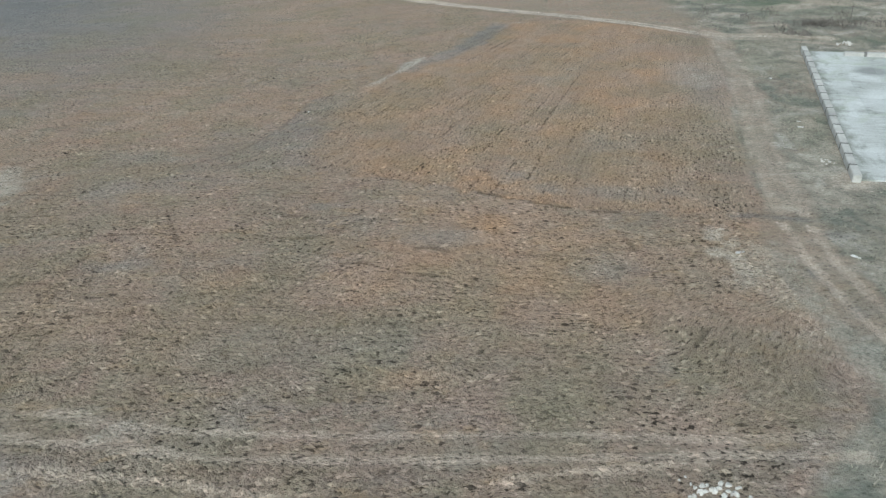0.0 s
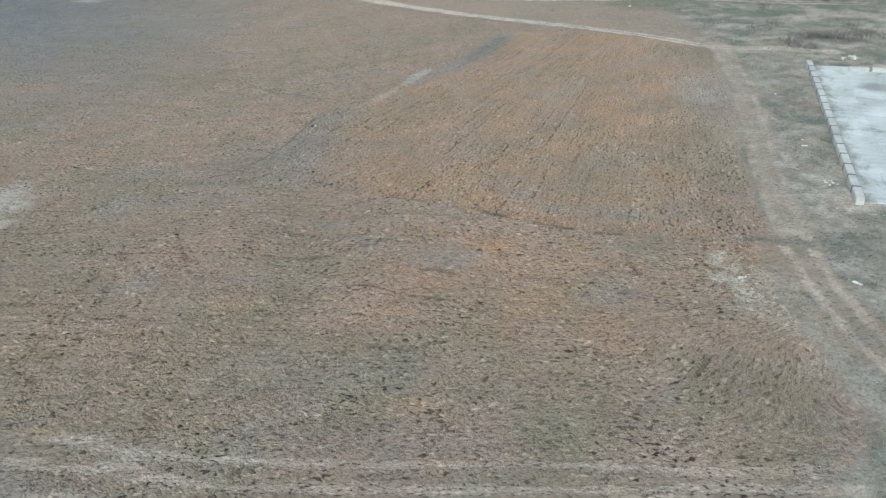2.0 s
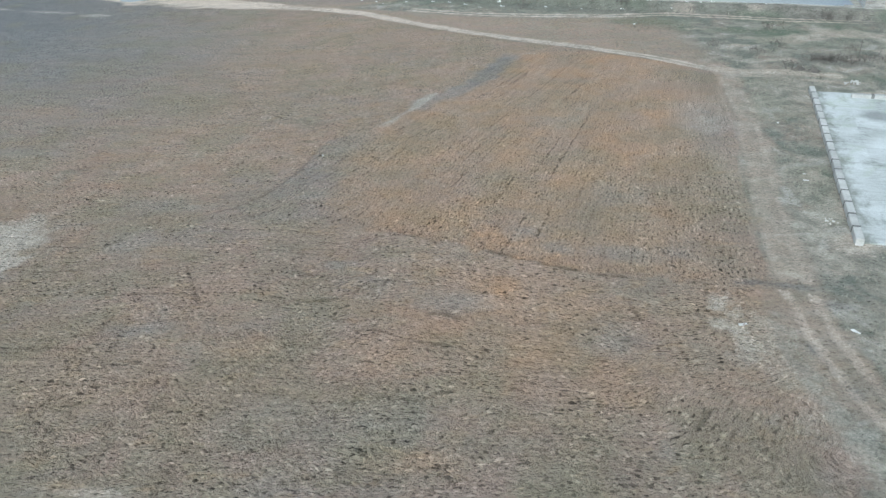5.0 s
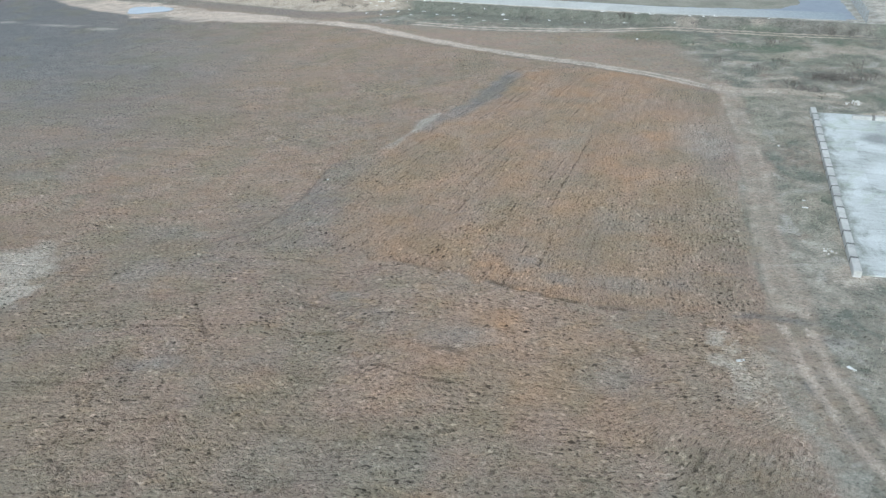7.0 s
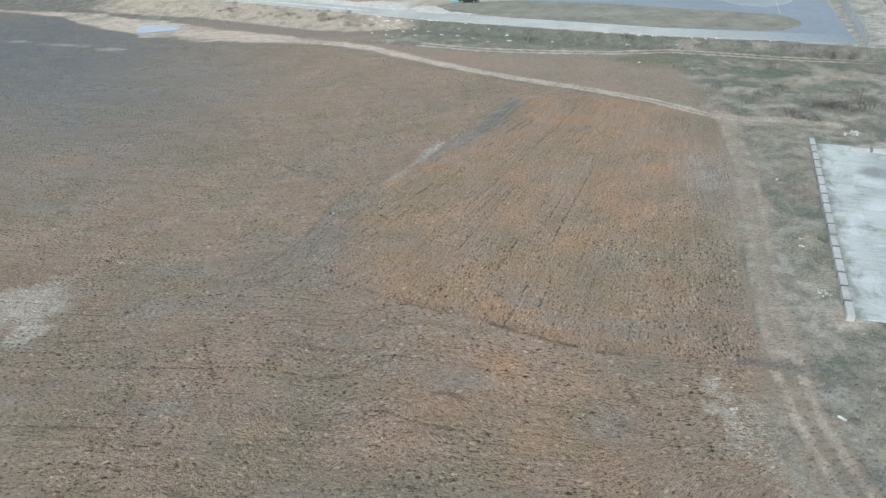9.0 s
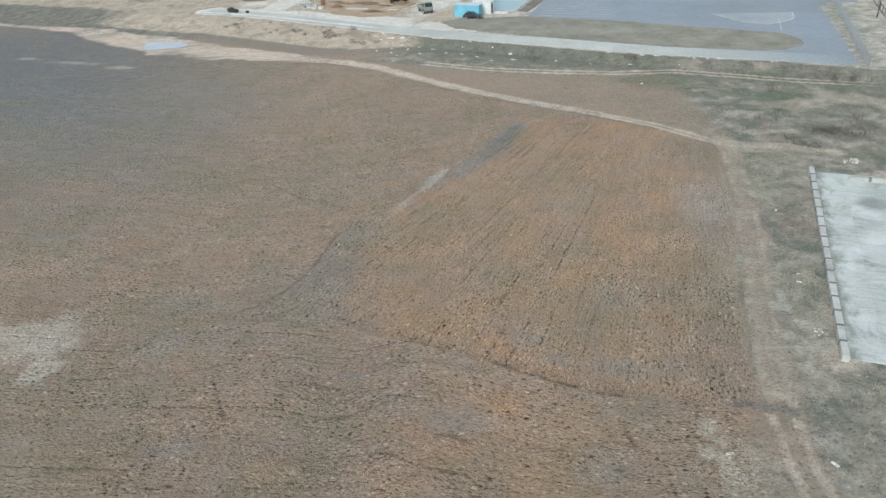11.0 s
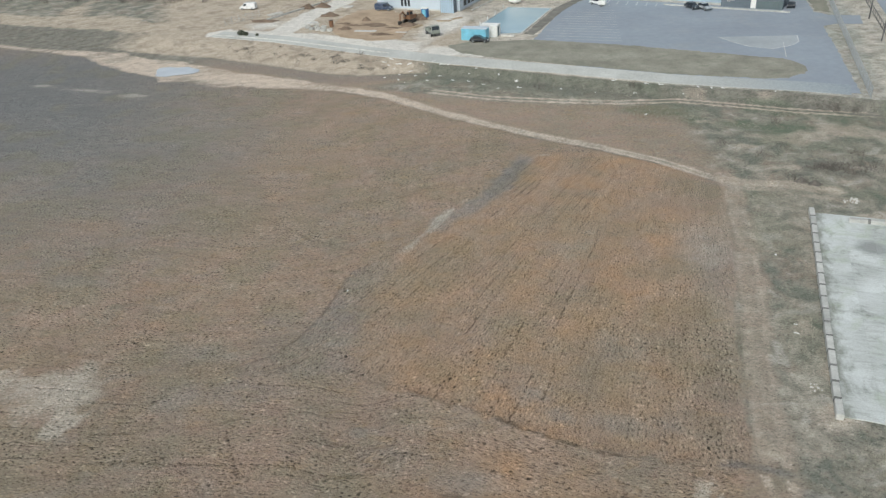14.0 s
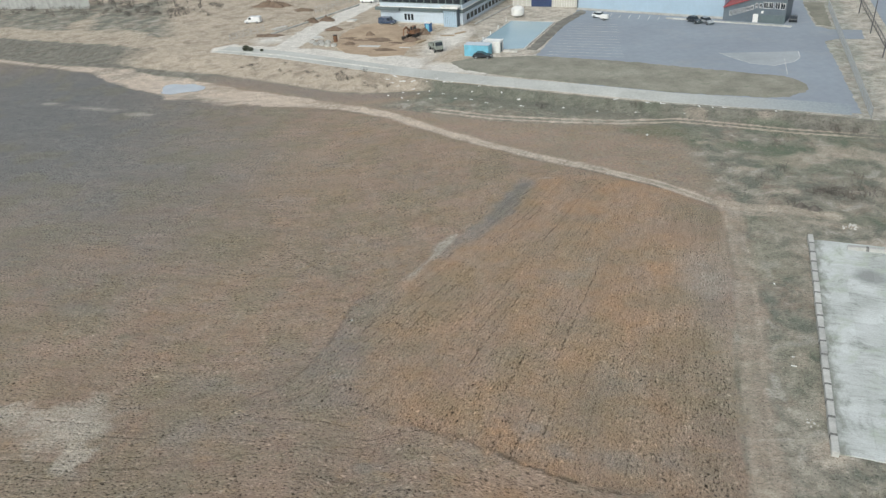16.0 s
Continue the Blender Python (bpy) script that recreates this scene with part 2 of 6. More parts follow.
# ---- materials ----
class Nodes:
    """A small hand for wiring a material."""

    def __init__(self, name):
        self.m = bpy.data.materials.new(name)
        self.m.use_nodes = True
        self.n, self.l = self.m.node_tree.nodes, self.m.node_tree.links
        self.bsdf = self.n["Principled BSDF"]

    def put(self, socket, value):
        if isinstance(value, bpy.types.NodeSocket):
            self.l.new(value, socket)
        else:
            socket.default_value = value

    def attr(self, name, out="Color"):
        k = self.n.new("ShaderNodeAttribute")
        k.attribute_name = name
        return k.outputs[out]

    def rgb(self, colour):
        k = self.n.new("ShaderNodeSeparateColor")
        self.put(k.inputs[0], colour)
        return k.outputs

    def math(self, op, a, b=0.0, c=0.0):
        k = self.n.new("ShaderNodeMath")
        k.operation = op
        for s, v in zip(k.inputs, (a, b, c)):
            self.put(s, v)
        return k.outputs[0]

    def span(self, v, a, b, c=0.0, d=1.0):
        k = self.n.new("ShaderNodeMapRange")
        for s, w in zip(k.inputs, (v, a, b, c, d)):
            self.put(s, w)
        return k.outputs[0]

    def mix(self, fac, a, b, blend="MIX"):
        k = self.n.new("ShaderNodeMix")
        k.data_type, k.blend_type = "RGBA", blend
        self.put(k.inputs[0], fac)
        for s, v in ((k.inputs[6], a), (k.inputs[7], b)):
            self.put(s, (*v, 1) if isinstance(v, tuple) and len(v) == 3 else v)
        return k.outputs[2]

    def place(self):
        return self.n.new("ShaderNodeTexCoord").outputs["Object"]

    def spot(self):
        return self.n.new("ShaderNodeNewGeometry").outputs["Position"]

    def scaled(self, v, x, y, z):
        k = self.n.new("ShaderNodeMapping")
        self.put(k.inputs[0], v)
        k.inputs["Scale"].default_value = (x, y, z)
        return k.outputs[0]

    def noise(self, v, scale, detail=3.0, rough=0.55, twist=0.0):
        k = self.n.new("ShaderNodeTexNoise")
        self.put(k.inputs["Vector"], v)
        for key, w in (("Scale", scale), ("Detail", detail), ("Roughness", rough), ("Distortion", twist)):
            k.inputs[key].default_value = w
        return k.outputs["Fac"]

    def cells(self, v, scale):
        k = self.n.new("ShaderNodeTexVoronoi")
        self.put(k.inputs["Vector"], v)
        k.inputs["Scale"].default_value = scale
        return k.outputs["Distance"]

    def grey(self, v):
        k = self.n.new("ShaderNodeCombineColor")
        for s in k.inputs[:3]:
            self.put(s, v)
        return k.outputs[0]

    def bump(self, height, strength, distance):
        k = self.n.new("ShaderNodeBump")
        k.inputs["Strength"].default_value, k.inputs["Distance"].default_value = strength, distance
        self.put(k.inputs["Height"], height)
        self.l.new(k.outputs[0], self.bsdf.inputs["Normal"])

    def finish(self, colour, rough=0.9, metal=0.0, spec=0.2):
        self.put(self.bsdf.inputs["Base Color"], (*colour, 1) if isinstance(colour, tuple) else colour)
        self.put(self.bsdf.inputs["Roughness"], rough)
        self.bsdf.inputs["Metallic"].default_value = metal
        self.bsdf.inputs["Specular IOR Level"].default_value = spec
        return self.m


def worn(name, colour, rough=0.6, metal=0.0, scale=1.2, amount=0.25, dirt=(0.2, 0.17, 0.13), dirtiness=0.25, bump=0.02, spec=0.4):
    """Paint, sheet or cast material with stains and a fine grain; each object a shade of its own."""
    k = Nodes(name)
    p = k.spot()
    big, fine = k.noise(p, scale, 4, 0.6), k.noise(p, scale * 14, 3, 0.6)
    own = k.n.new("ShaderNodeObjectInfo").outputs["Random"]
    tone = k.math("ADD", k.span(big, 0.3, 0.7, 1 - amount, 1 + amount * 0.4), k.span(own, 0, 1, -amount * 0.3, amount * 0.3))
    tone = k.math("MULTIPLY", tone, k.span(fine, 0.3, 0.7, 1 - amount * 0.4, 1 + amount * 0.3))
    col = k.mix(1.0, colour, k.grey(tone), "MULTIPLY")
    col = k.mix(k.span(k.noise(p, scale * 2.3, 5, 0.65, 0.6), 0.52, 0.75, 0, dirtiness), col, dirt)
    if bump:
        k.bump(fine, 0.5, bump)
    return k.finish(col, k.span(big, 0.3, 0.7, max(rough - 0.1, 0.05), min(rough + 0.1, 1)), metal, spec)


def ground_material():
    k = Nodes("soil")
    p, f = k.place(), k.attr("flow", "Vector")
    ra, rb, rc = k.rgb(k.attr("soil_a")), k.rgb(k.attr("soil_b")), k.rgb(k.attr("soil_c"))
    dark, plough, wet = k.attr("soil_a", "Alpha"), k.attr("soil_b", "Alpha"), k.attr("soil_c", "Alpha")
    big, mid = k.noise(p, 0.09, 4, 0.6), k.noise(p, 0.55, 5, 0.65)
    clod, grit = k.noise(p, 7.0, 4, 0.7, 0.0), k.noise(p, 19.0, 3, 0.7)
    lane = k.noise(k.scaled(f, 0.45, 2.6, 0), 1.0, 4, 0.62, 0.4)
    fine = k.noise(k.scaled(f, 1.5, 5.5, 0), 1.0, 3, 0.65, 0.0)

    def on(mask, by, keen=0.7, a=0.3, b=0.75):
        return k.span(k.math("MULTIPLY_ADD", k.math("SUBTRACT", by, 0.5), keen, mask), a, b)

    def soft(mask, by, low=0.25):
        return k.math("MULTIPLY", mask, k.span(by, 0.32, 0.66, low, 1.0))

    mott = k.noise(p, 0.28, 4, 0.65, 0.5)
    patch = k.math("MULTIPLY_ADD", mid, 0.5, k.math("MULTIPLY", clod, 0.5))
    # open soil: grey-brown, lighter crusts on the ridges
    col = k.mix(k.span(big, 0.36, 0.64), (0.275, 0.226, 0.18), (0.335, 0.276, 0.22))
    col = k.mix(k.span(k.noise(p, 0.33, 5, 0.65, 0.8), 0.42, 0.6), col, k.mix(0.6, col, (0.252, 0.235, 0.192)))
    col = k.mix(k.span(k.noise(k.scaled(p, 1.1, 0.7, 1), 0.31, 4, 0.65, 0.6), 0.52, 0.66, 0, 0.7), col, (0.312, 0.236, 0.195))
    col = k.mix(k.span(lane, 0.42, 0.72, 0, 0.3), col, (0.352, 0.302, 0.245))
    col = k.mix(k.span(k.noise(p, 0.23, 3, 0.6), 0.5, 0.72, 0, 0.5), col, (0.25, 0.222, 0.182))
    for grain, lo, hi, much, tint in ((0.17, 0.46, 0.58, 0.65, (0.338, 0.262, 0.218)), (0.21, 0.52, 0.64, 0.45, (0.275, 0.242, 0.175)), (0.145, 0.52, 0.64, 0.6, (0.282, 0.254, 0.226)), (0.43, 0.54, 0.66, 0.45, (0.265, 0.24, 0.172)), (0.37, 0.52, 0.64, 0.5, (0.335, 0.25, 0.205)), (0.61, 0.56, 0.68, 0.5, (0.36, 0.265, 0.17))):
        col = k.mix(k.span(k.noise(k.scaled(p, 0.55, 1.0, 1), grain, 5, 0.62, 0.5), lo, hi, 0, much), col, tint)
    col = k.mix(soft(ra[0], mid, 0.55), col, k.mix(k.span(k.noise(p, 0.2, 3), 0.42, 0.58), (0.46, 0.298, 0.182), (0.425, 0.30, 0.21)))
    col = k.mix(soft(ra[1], patch), col, (0.292, 0.272, 0.248))
    col = k.mix(soft(dark, mid, 0.85), col, (0.188, 0.192, 0.195))
    # unploughed land: dry grass over dirt, greener in patches
    scrub = k.mix(k.span(mid, 0.34, 0.66), (0.232, 0.219, 0.180), (0.352, 0.333, 0.280))
    scrub = k.mix(k.span(clod, 0.45, 0.68, 0, 0.5), scrub, (0.18, 0.178, 0.142))
    scrub = k.mix(k.span(k.noise(p, 0.17, 4, 0.65, 0.6), 0.5, 0.62, 0, 0.75), scrub, k.mix(mid, (0.235, 0.19, 0.152), (0.31, 0.262, 0.215)))
    scrub = k.mix(k.span(mott, 0.49, 0.6, 0, 0.8), scrub, k.mix(mid, (0.125, 0.14, 0.118), (0.195, 0.203, 0.172)))
    scrub = k.mix(k.span(mott, 0.45, 0.36, 0, 0.85), scrub, k.mix(clod, (0.36, 0.335, 0.295), (0.46, 0.435, 0.39)))
    col = k.mix(on(rb[0], mid, 0.5), col, k.mix(k.math("MULTIPLY", dark, 0.8), scrub, k.mix(k.span(k.math("MULTIPLY_ADD", mott, 0.5, k.math("MULTIPLY", mid, 0.5)), 0.41, 0.59), (0.10, 0.10, 0.088), (0.25, 0.235, 0.205))))
    col = k.mix(soft(rb[1], patch, 0.15), col, k.mix(clod, (0.085, 0.122, 0.078), (0.142, 0.178, 0.12)))
    col = k.mix(soft(rc[2], patch, 0.15), col, k.mix(clod, (0.205, 0.19, 0.128), (0.27, 0.25, 0.17)))
    # made ground of the site, the bank, gravel and sandy wheel tracks
    col = k.mix(on(rc[1], mid, 0.5), col, k.mix(k.span(mott, 0.5, 0.64, 0, 0.6), k.mix(k.span(mid, 0.35, 0.65), (0.42, 0.355, 0.282), (0.535, 0.465, 0.38)), (0.25, 0.208, 0.162)))
    col = k.mix(on(rc[0], mid, 0.4), col, k.mix(k.span(mid, 0.35, 0.65), (0.59, 0.565, 0.52), (0.73, 0.70, 0.65)))
    col = k.mix(on(rb[2], patch, 0.9, 0.2, 1.0), col, k.mix(k.span(mid, 0.35, 0.65), (0.50, 0.415, 0.342), (0.64, 0.545, 0.455)))
    col = k.mix(k.math("MULTIPLY", on(ra[2], patch, 2.2, 0.25, 1.0), 0.8), col, k.mix(mid, (0.45, 0.408, 0.348), (0.58, 0.535, 0.462)))
    # clods and streaks, rougher in some places than in others
    way = k.n.new("ShaderNodeSeparateXYZ")
    k.put(way.inputs[0], f)
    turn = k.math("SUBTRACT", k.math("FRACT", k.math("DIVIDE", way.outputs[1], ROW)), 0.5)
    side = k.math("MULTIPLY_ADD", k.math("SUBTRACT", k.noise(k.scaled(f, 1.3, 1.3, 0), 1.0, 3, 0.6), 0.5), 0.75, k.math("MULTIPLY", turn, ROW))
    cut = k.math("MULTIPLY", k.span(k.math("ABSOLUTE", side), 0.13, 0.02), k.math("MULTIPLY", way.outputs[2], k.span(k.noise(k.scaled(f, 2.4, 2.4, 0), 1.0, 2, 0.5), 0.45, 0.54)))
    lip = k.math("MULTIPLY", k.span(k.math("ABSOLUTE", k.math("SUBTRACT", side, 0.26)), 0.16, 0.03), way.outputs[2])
    both = k.math("MULTIPLY_ADD", fine, 0.6, k.math("MULTIPLY", clod, 0.4))
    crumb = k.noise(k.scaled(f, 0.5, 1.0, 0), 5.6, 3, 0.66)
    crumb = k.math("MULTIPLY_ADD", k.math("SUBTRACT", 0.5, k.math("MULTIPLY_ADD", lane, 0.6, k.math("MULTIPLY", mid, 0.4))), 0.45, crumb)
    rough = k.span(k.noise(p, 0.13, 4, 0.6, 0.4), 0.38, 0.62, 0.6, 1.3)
    # shade in the gaps between clods, put into the colour as dark specks
    crumb_shade = k.math("MULTIPLY", k.span(crumb, 0.375, 0.435, 0.36, 1.06), k.span(crumb, 0.56, 0.64, 1.0, 1.5))
    crumb_shade = k.math("MULTIPLY_ADD", k.math("SUBTRACT", crumb_shade, 1.0), rough, 1.0)
    speck = k.math("MULTIPLY", k.span(both, 0.36, 0.64, 0.91, 1.09), crumb_shade)
    speck = k.math("MULTIPLY", speck, k.span(k.noise(k.scaled(f, 0.1, 0.85, 0), 1.0, 4, 0.6, 0.5), 0.35, 0.65, 0.94, 1.05))
    # shade of furrows and wheel cuts put into the colour, lips lightened
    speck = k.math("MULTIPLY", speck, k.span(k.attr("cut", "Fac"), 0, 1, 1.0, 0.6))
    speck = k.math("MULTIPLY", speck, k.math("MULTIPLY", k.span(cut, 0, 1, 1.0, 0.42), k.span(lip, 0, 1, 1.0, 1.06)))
    dash = k.noise(k.scaled(p, 1.0, 1.7, 1), 2.1, 4, 0.7, 0.3)
    tuft = k.noise(k.scaled(p, 0.8, 1.0, 1), 4.6, 2, 0.6, 0.0)
    calm = k.math("MULTIPLY", k.math("MULTIPLY", k.span(clod, 0.3, 0.7, 0.8, 1.18), k.math("MULTIPLY", k.span(tuft, 0.34, 0.41, 0.62, 1.02), k.span(tuft, 0.6, 0.68, 1.0, 1.2))), k.math("MULTIPLY", k.span(dash, 0.36, 0.64, 0.86, 1.13), k.span(dash, 0.3, 0.38, 0.72, 1.0)))
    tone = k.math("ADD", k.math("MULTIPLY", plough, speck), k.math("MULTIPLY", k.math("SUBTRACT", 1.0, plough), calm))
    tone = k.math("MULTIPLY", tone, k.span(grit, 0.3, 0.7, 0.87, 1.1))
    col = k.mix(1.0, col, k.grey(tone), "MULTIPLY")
    height = k.math("ADD", k.math("MULTIPLY", k.math("SUBTRACT", k.math("ADD", k.math("MULTIPLY", fine, 0.3), k.math("ADD", clod, k.math("MULTIPLY", crumb, 0.8))), cut), k.math("MULTIPLY_ADD", plough, 0.8, 0.3)), k.math("MULTIPLY", grit, 0.35))
    k.bump(height, 1.0, 0.16)
    return k.finish(col, k.span(wet, 0, 1, 0.95, 0.35), 0, 0.15)


SOIL = ground_material()
CONCRETE = worn("weathered_concrete", (0.52, 0.52, 0.50), 0.85, 0, 0.35, 0.3, (0.3, 0.29, 0.26), 0.6, 0.02, 0.2)


def yard_material():
    """Cast slabs, bleached, with rain streaks across them and dark damp stains."""
    k = Nodes("yard_concrete")
    p = k.spot()
    turn = k.n.new("ShaderNodeMapping")
    k.put(turn.inputs[0], p)
    turn.inputs["Rotation"].default_value = (0, 0, radians(19.3))
    q = turn.outputs[0]
    big, streak = k.noise(q, 0.16, 4, 0.6), k.noise(k.scaled(q, 0.5, 3.2, 1), 1.0, 5, 0.68, 0.4)
    stain, fine = k.noise(q, 0.42, 5, 0.7, 0.5), k.noise(p, 6, 4, 0.65)
    col = k.mix(k.span(big, 0.35, 0.65), (0.49, 0.515, 0.50), (0.65, 0.68, 0.675))
    col = k.mix(k.math("MULTIPLY", k.span(streak, 0.5, 0.68, 0, 0.55), k.span(big, 0.6, 0.4, 0.35, 1)), col, (0.26, 0.265, 0.255))
    col = k.mix(k.span(stain, 0.55, 0.7, 0, 0.75), col, (0.23, 0.24, 0.215))
    col = k.mix(k.span(k.noise(q, 0.24, 4, 0.65, 0.7), 0.52, 0.66, 0, 0.6), col, (0.42, 0.475, 0.375))
    # short dark dashes: the shade at slab joints, put into the colour
    dash = k.noise(k.scaled(q, 0.7, 2.6, 1), 1.7, 4, 0.7, 0.3)
    col = k.mix(k.span(dash, 0.37, 0.31, 0, 0.65), col, (0.22, 0.225, 0.21))
    away = k.n.new("ShaderNodeVectorMath")
    away.operation = "DISTANCE"
    k.put(away.inputs[0], p)
    away.inputs[1].default_value = (47.6, 77.3, 0.2)
    col = k.mix(k.span(k.math("MULTIPLY_ADD", stain, 2.4, away.outputs["Value"]), 3.4, 2.2, 0, 0.7), col, (0.25, 0.26, 0.255))
    across = k.n.new("ShaderNodeSeparateXYZ")
    k.put(across.inputs[0], q)
    damp = k.math("MULTIPLY_ADD", k.noise(k.scaled(q, 1.0, 0.6, 1), 0.9, 4, 0.65, 0.4), -4.5, across.outputs[0])
    col = k.mix(k.span(damp, 11.4, 12.6, 0.75, 0), col, (0.215, 0.225, 0.19))
    own = k.n.new("ShaderNodeObjectInfo").outputs["Random"]
    col = k.mix(1.0, col, k.grey(k.math("MULTIPLY", k.span(fine, 0.3, 0.7, 0.82, 1.03), k.span(own, 0, 1, 0.9, 1.03))), "MULTIPLY")
    k.bump(fine, 0.4, 0.01)
    return k.finish(col, 0.8, 0, 0.25)


PANEL = yard_material()
# dark fill that stands in for the deep shade between wall blocks
JOINT_SHADE = worn("block_gap_shade", (0.2, 0.2, 0.19), 0.9, 0, 1.0, 0.3, (0.12, 0.13, 0.1), 0.5, 0.01, 0.2)
ASPHALT = worn("pale_asphalt", (0.28, 0.315, 0.36), 0.85, 0, 0.05, 0.15, (0.36, 0.36, 0.36), 0.4, 0.01, 0.2)


def road_material():
    """Pale concrete road that wears into grey asphalt towards the car park."""
    k = Nodes("road_surface")
    p = k.spot()
    x = k.n.new("ShaderNodeSeparateXYZ")
    k.put(x.inputs[0], p)
    big, fine = k.noise(p, 0.12, 4, 0.6), k.noise(p, 2.2, 4, 0.65)
    far = k.span(k.math("MULTIPLY_ADD", big, 22.0, x.outputs[0]), 50, 84)
    col = k.mix(far, k.mix(k.span(big, 0.35, 0.65), (0.45, 0.457, 0.437), (0.555, 0.56, 0.535)), (0.27, 0.312, 0.35))
    col = k.mix(1.0, col, k.grey(k.span(fine, 0.3, 0.7, 0.84, 1.12)), "MULTIPLY")
    k.bump(fine, 0.4, 0.02)
    return k.finish(col, 0.88, 0, 0.15)


GRAVEL_ROAD = road_material()
PATCHED = worn("newer_asphalt", (0.37, 0.395, 0.42), 0.85, 0, 0.2, 0.15, (0.3, 0.3, 0.3), 0.3, 0.01, 0.2)
LAWN = worn("dry_lawn", (0.278, 0.268, 0.225), 0.95, 0, 0.2, 0.32, (0.185, 0.198, 0.155), 0.85, 0.04, 0.1)
PAINT_WHITE = worn("white_paint", (0.78, 0.78, 0.76), 0.45, 0, 0.8, 0.12, (0.4, 0.38, 0.33), 0.3, 0.0)
LINE_WHITE = worn("worn_road_paint", (0.60, 0.60, 0.60), 0.7, 0, 0.6, 0.35, (0.3, 0.3, 0.3), 0.7, 0.0)
CLAD_PALE = worn("pale_cladding", (0.53, 0.61, 0.69), 0.45, 0.0, 0.15, 0.12, (0.4, 0.4, 0.4), 0.2, 0.0)
CLAD_BLUE = worn("blue_grey_cladding", (0.385, 0.50, 0.61), 0.42, 0.0, 0.1, 0.1, (0.42, 0.44, 0.46), 0.2, 0.0)
CLAD_DARK = worn("dark_cladding", (0.12, 0.155, 0.165), 0.45, 0.0, 0.2, 0.2, (0.2, 0.2, 0.2), 0.2, 0.0)
CLAD_CREAM = worn("cream_cladding", (0.58, 0.57, 0.53), 0.5, 0.0, 0.3, 0.15, (0.4, 0.38, 0.33), 0.3, 0.0)
SLATE = worn("slate_cladding", (0.13, 0.16, 0.19), 0.5, 0.0, 0.3, 0.2, (0.2, 0.2, 0.2), 0.2, 0.0)
RED = worn("red_trim", (0.34, 0.085, 0.09), 0.45, 0.0, 0.5, 0.15, (0.2, 0.1, 0.1), 0.2, 0.0)
NAVY = worn("navy_door", (0.045, 0.07, 0.16), 0.45, 0.0, 0.4, 0.2, (0.15, 0.15, 0.17), 0.2, 0.0)
STEEL = worn("galvanised_steel", (0.55, 0.58, 0.60), 0.42, 0.7, 1.0, 0.2, (0.3, 0.28, 0.25), 0.3, 0.0)
POLE = worn("dark_pole", (0.10, 0.10, 0.105), 0.6, 0.0, 1.0, 0.2, (0.2, 0.18, 0.15), 0.3, 0.0)
RUBBER = worn("tyre_rubber", (0.03, 0.03, 0.032), 0.85, 0.0, 3.0, 0.2, (0.15, 0.13, 0.1), 0.4, 0.0)
BLUE_BOX = worn("light_blue_steel", (0.21, 0.53, 0.68), 0.5, 0.0, 0.6, 0.2, (0.25, 0.25, 0.24), 0.3, 0.0)
BLUE_DEEP = worn("blue_plastic", (0.04, 0.15, 0.36), 0.5, 0.0, 0.8, 0.2, (0.2, 0.2, 0.2), 0.2, 0.0)
CAR_WHITE = worn("white_car_paint", (0.78, 0.79, 0.80), 0.25, 0.0, 1.0, 0.06, (0.4, 0.36, 0.3), 0.15, 0.0, 0.5)
CAR_DARK = worn("dark_car_paint", (0.03, 0.035, 0.042), 0.25, 0.0, 1.0, 0.1, (0.2, 0.18, 0.15), 0.15, 0.0, 0.5)
CAR_BLUE = worn("slate_blue_car_paint", (0.06, 0.085, 0.14), 0.28, 0.0, 1.0, 0.1, (0.2, 0.18, 0.15), 0.15, 0.0, 0.5)
CAR_SILVER = worn("silver_car_paint", (0.42, 0.44, 0.46), 0.3, 0.4, 1.0, 0.1, (0.2, 0.18, 0.15), 0.15, 0.0, 0.5)
DIGGER = worn("rust_orange_paint", (0.21, 0.115, 0.068), 0.55, 0.0, 1.2, 0.25, (0.2, 0.13, 0.08), 0.5, 0.0)
DRAB = worn("grey_green_paint", (0.27, 0.30, 0.27), 0.55, 0.0, 1.2, 0.25, (0.2, 0.17, 0.12), 0.5, 0.0)
IRON = worn("dark_iron", (0.06, 0.06, 0.06), 0.6, 0.5, 2.0, 0.3, (0.2, 0.13, 0.08), 0.4, 0.0)
WOOD = worn("raw_timber", (0.42, 0.33, 0.22), 0.8, 0.0, 1.5, 0.25, (0.2, 0.16, 0.11), 0.4, 0.01)
BARK = worn("winter_bark", (0.16, 0.145, 0.13), 0.9, 0.0, 2.0, 0.3, (0.25, 0.22, 0.18), 0.3, 0.01)
SPOIL = worn("heaped_soil", (0.20, 0.15, 0.115), 0.95, 0.0, 0.5, 0.35, (0.30, 0.235, 0.175), 0.6, 0.08, 0.1)
RUBBLE = worn("broken_concrete", (0.62, 0.61, 0.58), 0.85, 0.0, 1.0, 0.3, (0.35, 0.32, 0.27), 0.5, 0.03)
LITTER = worn("white_litter", (0.75, 0.75, 0.73), 0.6, 0.0, 2.0, 0.15, (0.45, 0.42, 0.36), 0.4, 0.0)
STRAW = worn("dry_grass_blades", (0.36, 0.34, 0.28), 0.9, 0.0, 0.2, 0.4, (0.15, 0.155, 0.10), 0.7, 0.0, 0.1)


def glass_material(name, tint):
    k = Nodes(name)
    return k.finish(tint, 0.06, 0.0, 0.6)


GLASS = glass_material("dark_window_glass", (0.025, 0.032, 0.04))


